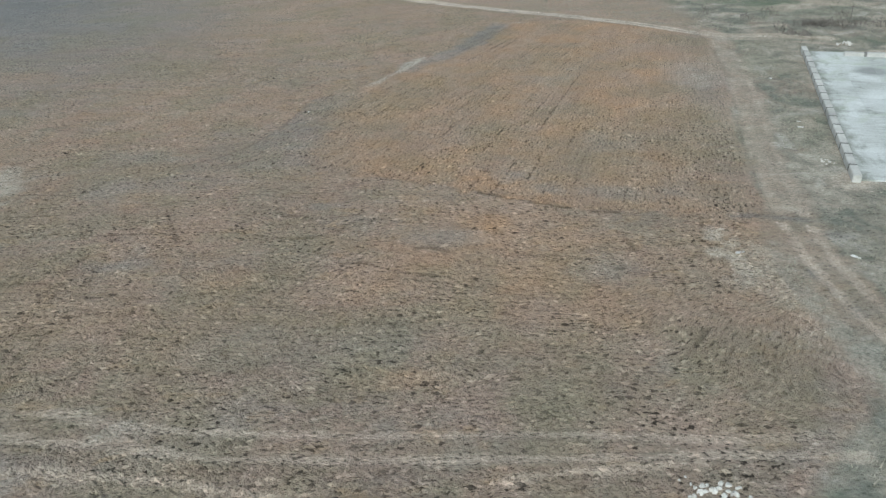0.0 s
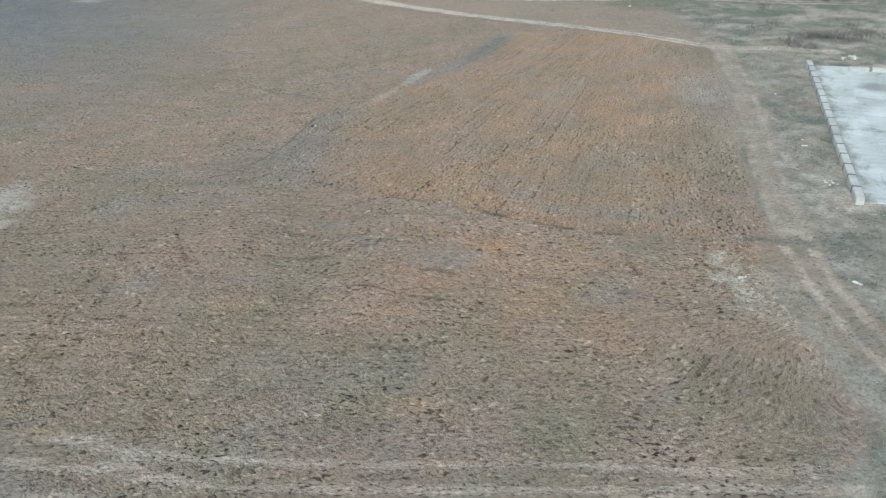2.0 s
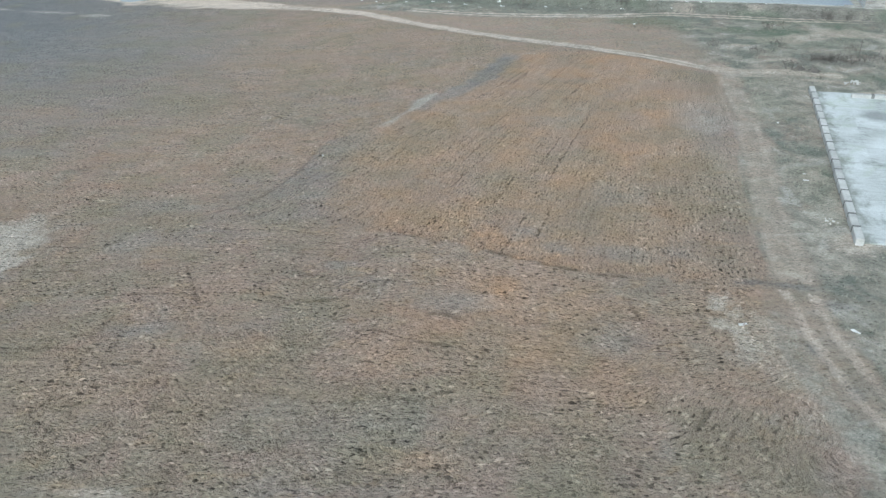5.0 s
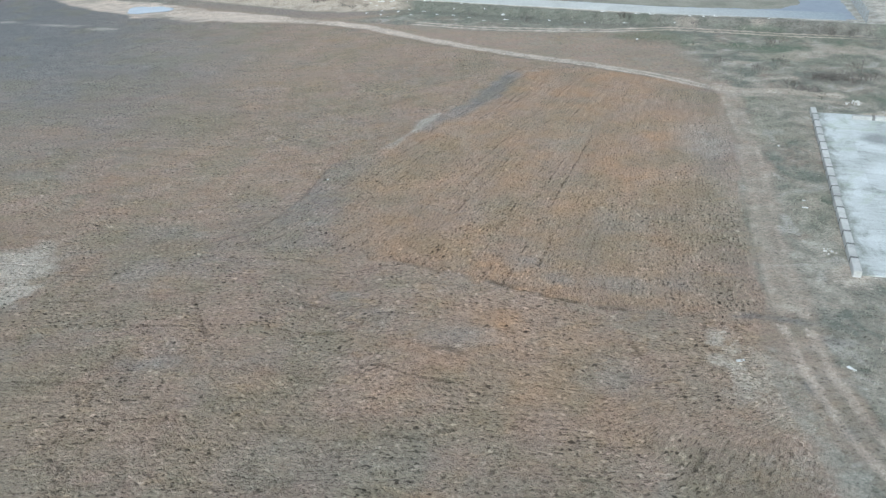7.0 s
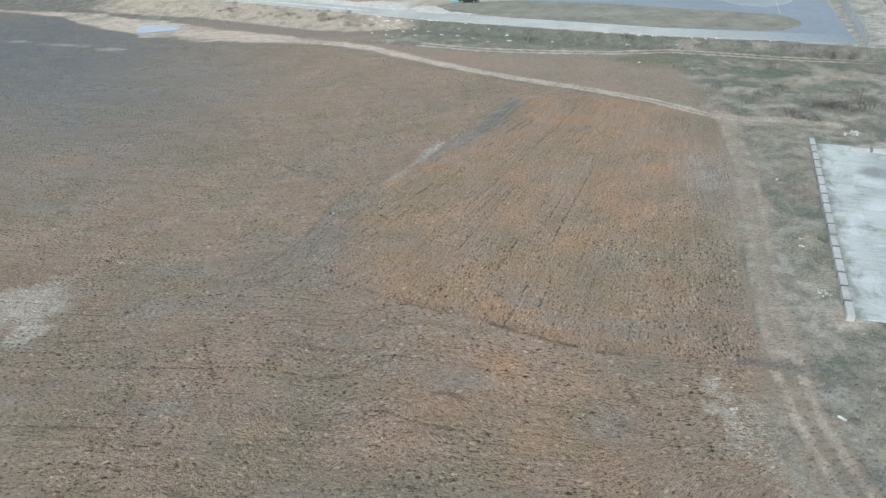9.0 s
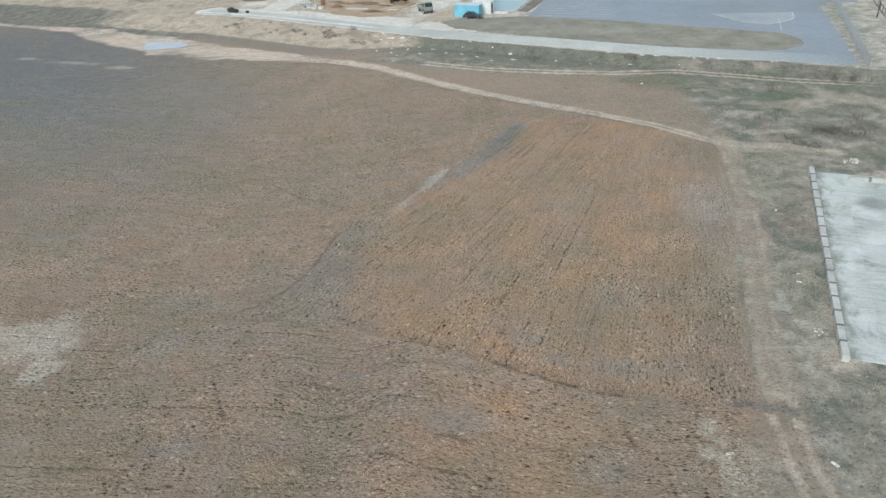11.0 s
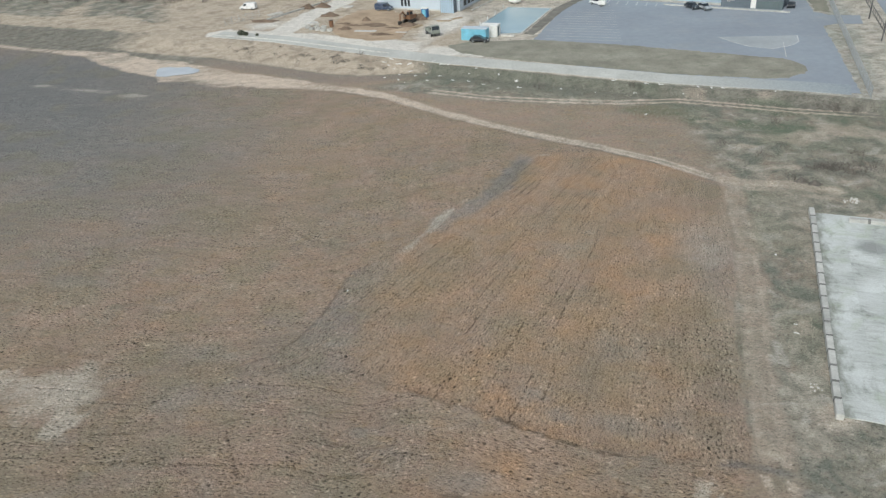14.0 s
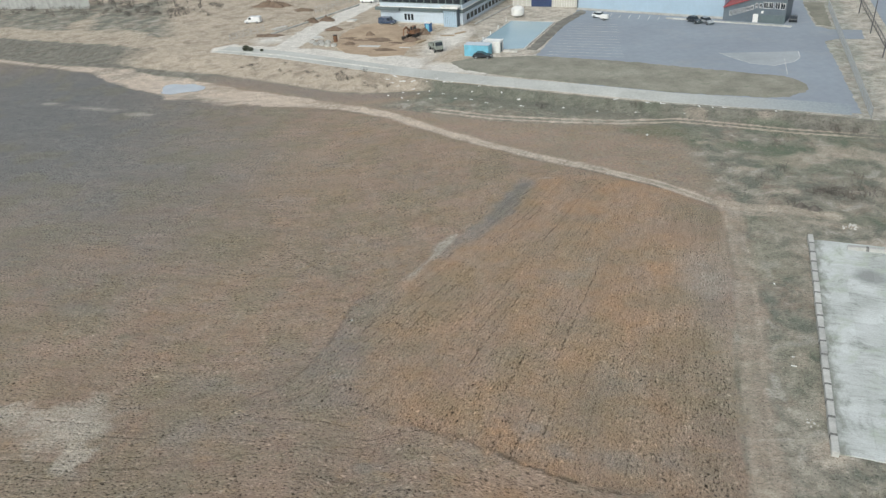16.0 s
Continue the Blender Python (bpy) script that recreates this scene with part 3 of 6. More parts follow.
def water_material():
    k = Nodes("still_water")
    p = k.place()
    k.bump(k.noise(p, 1.4, 3, 0.5), 0.12, 0.02)
    return k.finish(k.mix(k.noise(p, 0.15, 3), (0.27, 0.40, 0.47), (0.35, 0.47, 0.53)), 0.16, 0.0, 0.5)


WATER = water_material()
PUDDLE = worn("silty_puddle", (0.47, 0.50, 0.54), 0.08, 0.0, 0.2, 0.1, (0.3, 0.28, 0.25), 0.2, 0.0, 0.5)


# ---- ground: one sheet from the field to the horizon ----
HEADLAND = ([(-22.5, 28.8), (-19.5, 28.4), (-16.4, 27.4), (-12.3, 26.6), (-6.6, 25.9), (0.0, 25.4), (6.5, 25.0), (12.7, 24.3), (16, 24.2)], [(-21.6, 27.0), (-19.2, 26.4), (-15.8, 25.9), (-10.2, 24.6), (-6.3, 24.3), (-1.3, 23.9), (5.0, 23.6), (12, 23.4), (18, 22.9)],
            [(1.9, 22.3), (3.6, 22.6), (5.1, 22.8), (7.3, 22.8), (11.0, 23.1)], [(-20.2, 24.7), (-12.2, 23.5), (-4, 21)])


def paint_soil(me, x, y, each=1):
    """What kind of soil lies where, some painted shade, and the way of the furrows, on the points of a mesh."""
    plough = in_plough(x, y)
    fore, left, slant = zones(x, y)
    s, r = flow(x, y)
    off = brow_off(x, y)
    site = smooth(-0.6, 0.4, off)
    bank = smooth(-1.05, -0.8, off / (3.5 + 10.5 * smooth(0, -30, x))) * (1 - site)
    west = smooth(0, -14, x)

    edge_x, edge_y = np.array(PLOT_EDGE).T
    plot = slant * np.where(y < 108, smooth(-3.0, 2.5, x - np.interp(y, edge_y, edge_x) + 5 * (fbm(x, y, 4, 56) - 0.5)), 1)
    rust = (0.62 * smooth(30, 16, x - 0.3 * (y - 60)) + 0.14) * plot + 0.3 * left * smooth(-75, -35, x - 0.4 * (y - 80)) + 0.22 * fore * smooth(26, 36, y)
    rust = np.maximum(rust, 0.62 * blob(x, y, 5, 41.5, 12, 8, -15, 0.4, 58) * smooth(19, 14, x))
    rust = rust * (0.4 + 1.2 * fbm(x, y, 6, 59, 3))
    for w, b in ((1.0, (4.4, 46.0, 5.2, 2.0, -32)), (0.8, (1.6, 48.0, 2.4, 0.9, -20)), (0.8, (8, 43.6, 4, 1.8, -20)), (0.75, (21, 84, 4, 13, -24)), (0.6, (28, 97, 7, 4, -20)), (0.7, (-6.5, 66, 2.2, 4.0, 10)), (0.65, (0.3, 32.4, 2.2, 1.2, 10)), (0.5, (-31, 67.9, 5, 1.6, -14)), (0.5, (-33, 78.6, 4, 1.8, -14)),
                 (0.5, (-30.2, 54.4, 2.6, 1.6, 0)), (0.55, (4, 60, 6, 3, 50)), (0.4, (-16, 40, 6, 2, 0)), (0.45, (-3.4, 38.4, 5, 2.2, 0)), (0.4, (-52, 92, 14, 4, -16)), (0.5, (-22, 98, 8, 3, -14)), (0.5, (10, 35.5, 5, 2.4, 20)), (0.4, (-2.8, 29.5, 3, 0.9, 0))):
        rust = np.maximum(rust, w * blob(x, y, *b, rough=0.6, seed=60 + int(b[0])))
    grey = 0.25 * slant * (1 - plot) * smooth(84, 78, y)
    for b in ((6.2, 55, 3.2, 1.1, -25), (13.5, 50.6, 4.2, 1.2, -20), (16, 60.5, 2.6, 2.6, 0), (9, 51.8, 2.4, 0.9, -28), (18, 50, 3.4, 1.6, -10), (28.5, 76, 2.6, 7, -15), (-24, 62.5, 6, 1.6, -10), (-15.5, 59.6, 3, 1.4, 20), (-7, 33, 6, 2.0, 0),
              (-45, 78, 4, 1.4, -12), (-21.3, 42.7, 2.4, 0.9, 0), (-27.4, 56.4, 2.6, 2.0, 0), (-8.6, 50.8, 1.6, 0.8, 0), (0.6, 44.6, 2.4, 1.2, 0), (9.5, 39.4, 2.2, 1.4, 0)):
        grey = np.maximum(grey, 0.75 * blob(x, y, *b, rough=0.6, seed=80 + int(b[0])))
    grey = np.maximum(grey, 0.95 * band(x, y, [(-2.4, 88.5), (2.0, 92.8), (5.2, 97.7), (8.4, 104.3), (10.8, 108.3)], 1.5, 0.9, 1.2))
    pale = 0.0 * x
    for w, b in ((1.0, (-40.2, 57.8, 5.8, 3.2, -8)), (0.9, (-36.0, 53.2, 2.4, 2.4, 0)), (0.8, (-46, 59.4, 3.4, 2.0, 0)), (0.95, (18.9, 42.8, 0.9, 1.6, 10)), (0.95, (18.6, 40.2, 1.2, 1.0, 0)), (0.8, (18.5, 37.8, 1.5, 2.1, 0)), (0.6, (20.9, 40.2, 1.3, 2.2, 10)), (0.5, (17.6, 31.4, 0.7, 0.8, 20)),
                 (0.55, (-15.2, 26.6, 1.5, 0.8, 0)), (0.45, (-10.9, 71.8, 0.9, 0.6, 0)), (0.55, (14.4, 109.3, 2.2, 0.5, -4)), (0.5, (20.6, 35.4, 1.2, 2.2, 0)), (0.4, (-20.5, 59.4, 1.2, 0.7, 0)), (0.4, (-17.4, 28.4, 0.9, 0.5, 0)), (0.35, (-12, 30.6, 1.4, 0.5, 0))):
        pale = np.maximum(pale, w * blob(x, y, *b, rough=0.8, seed=110 + int(b[0])))
    pale = np.maximum(pale, 0.52 * blob(x, y, 20.2, 36.5, 1.8, 7, 8, 0.9, 128))
    pale = np.maximum(pale, 0.34 * blob(x, y, 16, 83, 2.6, 9, -27, 0.7, 129))
    dark_strip = 0.5 * band(x, y, [(4.2, 96.0), (7.2, 101.6), (9.8, 106.6)], 1.1, 0.9, 1.4)
    pale = np.maximum(pale, np.interp(y, [80, 84, 92, 98], [0.3, 0.85, 0.75, 0.25]) * band(x, y, [(-6.9, 81.3), (-5.2, 84.4), (-3.4, 87.7), (-1.7, 90.9), (0.6, 94.6), (2.5, 96.8)], 0.55, 0.6, 0.7))
    pale = np.maximum(pale, 0.4 * blob(x, y, 29.4, 80, 2, 6, -15, 0.6, 131))
    pale = np.maximum(pale, 0.45 * blob(x, y, 31, 54, 3, 5, -15, 0.6, 132))
    for b in ((-79, 156.6, 8, 2.0, -22), (-68, 151.4, 4, 1.2, -20), (-92, 162, 4, 1.2, -20), (-104, 150, 4, 1, -20), (-20.3, 23.8, 4, 1.0, 0), (19.4, 24.4, 4, 1.1, 0), (19.6, 30, 2.2, 5, 0)):
        pale = np.maximum(pale, (0.42 + 0.34 * (b[1] > 100)) * blob(x, y, *b, rough=0.6, seed=133))
    dark = 0.95 * blob(x, y, -96, 150, 66, 44, -25, 0.4, 7) * plough
    grey = np.maximum(grey, 0.9 * blob(x, y, -84, 138, 44, 30, -25, 0.5, 11) * plough)
    dark = np.maximum(dark, 0.35 * smooth(-20, -60, x) * smooth(100, 130, y) * plough)
    for b in ((47.9, 110.7, 3, 1.6, -15), (52.8, 98.4, 4.2, 1.6, -14), (56.5, 96, 3, 1.4, -14), (46.6, 96.2, 1.2, 0.5, 0), (38.4, 88, 1.4, 2, -18), (46.4, 115, 2.4, 1.2, 0)):
        dark = np.maximum(dark, 0.45 * blob(x, y, *b, rough=0.7, seed=8))
    # darker bank under the road, with the shadow of its ridge painted in
    dark = np.maximum(dark, 0.95 * smooth(-2.6, -0.9, off / 3.5) * (1 - site) * (1 - west) * smooth(90, 60, x))

    dark = np.maximum(dark, dark_strip)
    # shade in the track ruts, painted as dark soil, and the dark dirt crossing
    dark = np.maximum(dark, 0.4 * ruts(x, y, TRACK, 0.75, 0.1) * smooth(45, 48, y) * smooth(92, 82, y) * smooth(0.4, 0.6, fbm(x, y, 6, 73)))
    for b in ((22.6, 37.6, 0.35, 0.9, 0), (22.8, 35.6, 0.3, 0.9, 0), (23.1, 33.4, 0.35, 0.7, 0), (24.2, 44.9, 1.8, 0.35, -24), (26.2, 42.4, 1.2, 0.5, -60), (22, 45.6, 1.2, 0.4, 0)):
        dark = np.maximum(dark, 0.6 * blob(x, y, *b, rough=0.6, seed=134))
    foot = off / (3.5 + 10.5 * smooth(0, -30, x))
    rust = np.maximum(rust, 0.25 * smooth(-2.2, -1.3, foot) * smooth(-0.75, -1.0, foot) * west)
    dark = np.maximum(dark, 0.42 * smooth(-1.5, -1.15, foot) * smooth(-0.75, -1.0, foot) * west * smooth(-100, -70, x))
    # brown land between the field path and the lane is scrubby but bare
    lx, ly = np.array(LANE).T
    px, py = np.array(PATH).T
    between = smooth(0, 3, np.interp(x, lx, ly) - y) * smooth(0, 2, y - np.interp(x, px, py)) * smooth(43, 35, x + 4 * (fbm(x, y, 6, 70) - 0.5)) * smooth(-30, -12, x)
    scrub = (1 - plough) * (1 - 0.75 * between) * (1 - 0.5 * band(x, y, TRACK, 1.9, 1.0, 1.0))
    scrub = scrub * (1 - 0.75 * smooth(-2.2, -1.3, foot) * smooth(-0.8, -1.05, foot) * west * smooth(-75, -50, x))
    rust = np.maximum(rust * (1 - between), 0.14 * between)
    green = 0.0 * x
    for b in ((35, 126.6, 6, 2.6, -12), (36, 126.2, 4, 1.8, -12), (47, 117, 4.5, 2.5, -30), (48.5, 111, 3, 2, 0), (51, 113, 5, 4.5, 0), (53, 91, 8, 1.6, -18), (38, 83, 2.6, 5, -18), (40.5, 93, 3, 4, 0), (33, 60, 2, 8, -18), (25.5, 24, 3, 5, 0), (14.8, 20.5, 1.6, 0.8, 0), (60, 121, 5, 1.4, -15)):
        green = np.maximum(green, (1.0 if b[1] > 105 else 0.5) * blob(x, y, *b, rough=0.6, seed=140 + int(b[0])))
    green = np.maximum(green, 0.42 * blob(x, y, 10, 152, 46, 9, -28, 0.5, 9) * (1 - site))
    green = np.maximum(green, 0.7 * smooth(0.5, 0.68, fbm(x, y, 9, 99)) * smooth(100, 112, y) * smooth(25, 36, x))
    green *= np.maximum(scrub, 1 - plough)
    for b in ((-38.7, 72.4, 1.6, 0.5, 0), (-14.8, 77.7, 1.3, 0.6, 10)):
        green = np.maximum(green, 0.5 * blob(x, y, *b, rough=0.5, seed=141))
    d, _ = dist_line(x, y, PATH)
    wide = path_half(x)
    sand = smooth(wide + 0.9, wide - 0.6, d + (fbm(x, y, 5, 71) - 0.5) * np.minimum(wide, 4) * 0.9) * np.interp(x, [-40, -12, 0, 8, 40], [1.0, 1.0, 0.8, 0.65, 0.55])
    sand = sand * (0.6 + 0.5 * smooth(0.35, 0.6, fbm(x * 0.4, y, 3, 72)))
    sand = np.maximum(sand, 1.0 * ruts(x, y, PATH, 0.62, 0.24)) * (1 - 0.75 * smooth(34, 38, x))
    sand = np.maximum(sand, 0.95 * ruts(x, y, LANE, 0.8, 0.36) * smooth(75, 60, x) * smooth(-9, -3, x))
    upper = smooth(44.5, 46.5, y)
    sand = np.maximum(sand, 0.36 * upper * band(x, y, TRACK, 1.5, 0.7, 0.9) * (0.7 + 0.5 * fbm(x, y, 5, 79)))
    sand = np.maximum(sand, (0.62 - 0.16 * upper) * ruts(x, y, TRACK, 0.85, 0.42) * (0.3 + 1.0 * fbm(x, y, 2.6, 76)))
    sand = np.where((np.abs(y - 44.9 + 0.42 * (x - 24)) < 0.7) & (x > 21), sand * 0.25, sand)
    sand = np.maximum(sand, 0.62 * band(x, y, [(37, 98), (44, 95.5), (50, 92.5)], 1.5, 0.8, 0.8))
    for line in HEADLAND:
        sand = np.maximum(sand, 0.62 * band(x, y, line, 0.32, 0.3, 0.35) * (0.6 + 0.6 * fbm(x, y, 3, 74)))
    for b in ((45.2, 100.9, 3, 1.2, 0), (41.4, 121, 2.4, 1.0, -10), (43.9, 109, 2, 1.2, 0), (40.5, 94.4, 3, 0.9, -12), (49, 90.6, 4, 0.8, -18), (63.5, 111, 5, 2, -20), (33.5, 56, 2.2, 2.2, 0), (32, 50, 2.6, 2.2, 0), (34.5, 64, 1.4, 3, -18)):
        sand = np.maximum(sand, 0.55 * blob(x, y, *b, rough=0.7, seed=150 + int(b[0])))
    sand = np.maximum(sand, 0.5 * smooth(0.55, 0.75, fbm(x, y, 7, 75)) * scrub * (1 - site) * smooth(36, 44, x))
    sand = np.maximum(sand, 0.33 * smooth(0.35, 0.6, fbm(x, y, 6, 77)) * smooth(24, 27, x) * smooth(50, 44, x) * smooth(100, 92, y))
    # dust spread from the track over the edge of the field
    tx, ty = np.array(TRACK[::-1]).T
    verge = np.interp(y, ty, tx) - x
    sand = np.maximum(sand, 0.2 * smooth(6.5, 1.0, verge + 5 * (fbm(x, y, 5, 78) - 0.5)) * smooth(-2, 0, verge) * smooth(44, 56, y) * smooth(104, 92, y) * (0.45 + 0.8 * fbm(x, y, 2.2, 79)))
    rust = rust * (1 - 0.5 * smooth(7, 2, verge) * smooth(44, 56, y))
    gravel = site * west * band(x, y, up_all([(-62, 201), (-48, 196), (-30, 187), (-14, 179), (-2, 176)]), 5.0, 1.5, 1.5)
    gravel = np.maximum(gravel, site * band(x, y, up_all([(-46, 200), (-42, 217), (-33, 240), (-27, 256)]), 3.6, 1, 1.2))
    gravel = np.maximum(gravel, site * 0.9 * blob(x, y, *up(-52, 209), 9, 6, 20, 0.4, 12))
    gravel = np.maximum(gravel, site * 0.9 * blob(x, y, *up(-3, 197), 7, 17, -20, 0.3, 13))
    gravel = np.maximum(gravel, site * 0.95 * blob(x, y, *up(-1, 172), 9, 5, -30, 0.3, 21))
    gravel = np.maximum(gravel, site * 0.45 * smooth(0, 6, x))
    tan = np.maximum(site * smooth(40, 34, x) * (1 - 0.4 * smooth(0, 4, x)), bank * west)
    tan = np.maximum(tan, 0.5 * site * smooth(82, 86, x - 0.345 * (y - 160)))
    rust = np.maximum(rust, 0.3 * site * smooth(84, 88, x - 0.345 * (y - 160)))
    tan = np.maximum(tan, bank * 0.5 * west)
    # to the west a dirt road runs along the brow, with grey scrub beyond it and dark soil below
    dirt = band(x, y, up_all([(-190, 262), (-165, 249), (-132, 234), (-95, 219), (-62, 203)]), 5.5, 1.5, 2.0)
    open_site = smooth(-100, -78, x + 0.35 * (y - 230))
    tan = np.where(x < -50, np.maximum(np.maximum(dirt, bank * smooth(-105, -70, x)), tan * open_site), tan)
    tan = np.maximum(tan, 0.8 * site * (1 - open_site) * smooth(0.46, 0.6, fbm(x, y, 22, 97)))
    dark = np.maximum(dark, 0.85 * smooth(-62, -80, x) * smooth(0, -2, off) * (1 - plough))
    olive = 0.55 * blob(x, y, -30, 36, 12, 6, 0, 0.5, 14) + 0.5 * blob(x, y, -21, 27.6, 4, 1.5, 0, 0.5, 15) + 0.45 * blob(x, y, 14, 58, 7, 7, 0, 0.5, 16) + 1.0 * blob(x, y, -15.8, 84.8, 2.2, 1.5, 20, 0.4, 17)
    for b in ((-2, 78, 3.5, 9, -32), (25, 66, 4, 9, -16), (14, 57, 6, 3.5, -20), (20, 62, 4, 5, -16), (-29, 43, 5, 2.5, 0), (-2, 31.5, 3.2, 0.9, -10), (-31, 62, 5, 2, 0), (6, 66, 3, 6, -30), (-4.4, 30.4, 3, 1, 0), (14, 88, 5, 9, -25), (-30, 92, 12, 4, -15)):
        olive = np.maximum(olive, 0.62 * blob(x, y, *b, rough=0.7, seed=137))
    olive = np.maximum(olive, 0.5 * smooth(0.48, 0.72, fbm(x, y, 5, 98)) * plough)
    olive = np.maximum(olive, 0.5 * blob(x, y, -40, 46, 8, 5, 0, 0.5, 18))
    wet = 0.8 * blob(x, y, -64, 168, 8, 5.5, -20, 0.3, 19)
    for key, chans in (("soil_a", (rust, grey, pale, dark)), ("soil_b", (scrub, green, sand, plough)), ("soil_c", (gravel, tan, olive, wet))):
        a = me.attributes.new(key, "FLOAT_COLOR", "POINT")
        a.data.foreach_set("color", np.clip(np.stack(np.broadcast_arrays(*chans), -1), 0, 1).astype(np.float32).repeat(each, axis=0).ravel())
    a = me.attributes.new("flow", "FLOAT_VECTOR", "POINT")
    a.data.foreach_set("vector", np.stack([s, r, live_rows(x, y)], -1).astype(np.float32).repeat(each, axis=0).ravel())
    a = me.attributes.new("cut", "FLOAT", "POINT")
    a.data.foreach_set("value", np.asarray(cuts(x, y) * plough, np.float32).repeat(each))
    me.materials.append(SOIL)


def make_ground():
    xs = axis((-1500, -400, 120), (-400, -150, 12), (-150, -95, 1.2), (-95, -48, 0.5), (-48, 42, 0.22), (42, 80, 0.4), (80, 130, 1.2), (130, 400, 14), (400, 1501, 120))
    ys = axis((-900, -60, 80), (-60, 14, 4), (14, 62, 0.18), (62, 112, 0.28), (112, 190, 0.55), (190, 300, 1.3), (300, 500, 14), (500, 2001, 150))

    def height(X, Y):
        s, r = flow(X, Y)
        plough = in_plough(X, Y)
        rows = np.sin(r * 2 * np.pi / 0.75 + 7 * vnoise(X, Y, 3, 40)) * 0.02 * (0.35 + vnoise(s / 5, r, 0.9, 41))
        lumps = (fbm(X, Y, 0.8, 42, 2) - 0.5) * 0.10 + (vnoise(X, Y, 0.33, 44) - 0.5) * 0.07
        deep = -0.06 * furrows(X, Y) - 0.06 * cuts(X, Y)
        near = smooth(300, 200, Y) * smooth(150, 100, np.abs(X))
        tracks = -0.05 * ruts(X, Y, TRACK) - 0.03 * ruts(X, Y, PATH)
        rough = (fbm(X, Y, 1.6, 47, 3) - 0.5) * 0.14 * (1 - smooth(-1.5, 0.5, brow_off(X, Y)))
        return ground_h(X, Y) + near * (plough * (rows + lumps + deep) + (1 - plough) * rough + tracks)

    me, co = grid_mesh("ground", xs, ys, height)
    paint_soil(me, co[:, 0], co[:, 1])
    return tagged(new("ground", me), "ploughed brown field with wheel tracks, scrub and bare site earth", "ground", kind="structure")


make_ground()


# ---- building blocks for things ----
def thing(name, m, label, category, group="", kind=""):
    ob = new(name)
    ob.empty_display_size = 0.3
    ob.matrix_world = m
    return tagged(ob, label, category, group, kind)


def part(name, bm, material, parent, label=""):
    me = bpy.data.meshes.new(name)
    bm.normal_update()
    bm.to_mesh(me)
    bm.free()
    me.materials.append(material)
    ob = new(name, me)
    ob.parent = parent
    return tagged(ob, label)


def box(bm, x0, y0, z0, x1, y1, z1, bevel=0.0, turn=None):
    made = bmesh.ops.create_cube(bm, size=1.0)["verts"]
    bmesh.ops.scale(bm, vec=(x1 - x0, y1 - y0, z1 - z0), verts=made)
    bmesh.ops.translate(bm, vec=((x0 + x1) / 2, (y0 + y1) / 2, (z0 + z1) / 2), verts=made)
    if bevel:
        edges = list({e for v in made for e in v.link_edges})
        out = bmesh.ops.bevel(bm, geom=edges, offset=bevel, segments=1, affect="EDGES", profile=0.5)
        made = list({v for f in out["faces"] for v in f.verts} | {v for v in made if v.is_valid})
    if turn is not None:
        bmesh.ops.transform(bm, matrix=turn, verts=made)
    return bm


def boxed(*a, **k):
    return box(bmesh.new(), *a, **k)


def tube(bm, a, b, ra, rb=None, sides=8):
    a, b = Vector(a), Vector(b)
    rb = ra if rb is None else rb
    q = (b - a).to_track_quat("Z", "Y").to_matrix()
    rings = []
    for c, r in ((a, ra), (b, rb)):
        rings.append([bm.verts.new(c + q @ Vector((r * math.cos(2 * math.pi * k / sides), r * math.sin(2 * math.pi * k / sides), 0))) for k in range(sides)])
    for k in range(sides):
        bm.faces.new((rings[0][k], rings[0][(k + 1) % sides], rings[1][(k + 1) % sides], rings[1][k]))
    bm.faces.new(rings[0][::-1])
    bm.faces.new(rings[1])
    return bm


def tubed(*a, **k):
    return tube(bmesh.new(), *a, **k)


def prism(pts, z0, z1, bm=None):
    """An outline in plan, raised from z0 to z1."""
    bm = bm or bmesh.new()
    low, high = [bm.verts.new((x, y, z0)) for x, y in pts], [bm.verts.new((x, y, z1)) for x, y in pts]
    n = len(pts)
    for k in range(n):
        bm.faces.new((low[k], low[(k + 1) % n], high[(k + 1) % n], high[k]))
    bm.faces.new(low[::-1])
    bm.faces.new(high)
    bmesh.ops.recalc_face_normals(bm, faces=bm.faces[:])
    return bm


def sheet(name, pts, z0, z1, material, label, category):
    ob = part(name, prism(pts, z0, z1), material, None, label)
    return tagged(ob, category=category, kind="structure")


def gz(x, y):
    return float(ground_h(x, y))


YARD = -19.3                    # the way the yard, the lot and the fences lie
# ---- hard ground ----
LOT = up_all([(18.1, 178), (34.3, 223.6), (69.2, 202.4), (82, 195.5), (97, 228)]) + [(99, 226), (92.5, 210), (88.0, 194.3), (85.9, 185.7), (87.6, 182), (94, 180), (91, 172.4), (85.6, 173.6), (82.3, 172.5), (81.2, 168.8), (77.1, 153.6), (72.9, 139.4), (69.3, 126.6)]
LOT += up_all([(60, 134.2), (41.5, 140.9), (30, 146.8), (27, 153), (18, 165), (14, 178)])


def frayed(pts, step, amount):
    """An outline with a ragged edge."""
    rnd, out = random.Random(9), []
    for a, b in zip(pts, pts[1:] + pts[:1]):
        n = max(1, int(math.dist(a, b) / step))
        out += [(a[0] + (b[0] - a[0]) * k / n + rnd.uniform(-amount, amount), a[1] + (b[1] - a[1]) * k / n + rnd.uniform(-amount, amount)) for k in range(n)]
    return out


sheet("pavement", frayed(LOT, 1.1, 0.16), SITE - 0.25, SITE + 0.05, ASPHALT, "pale grey worn asphalt of the car park and access road", "pavement")
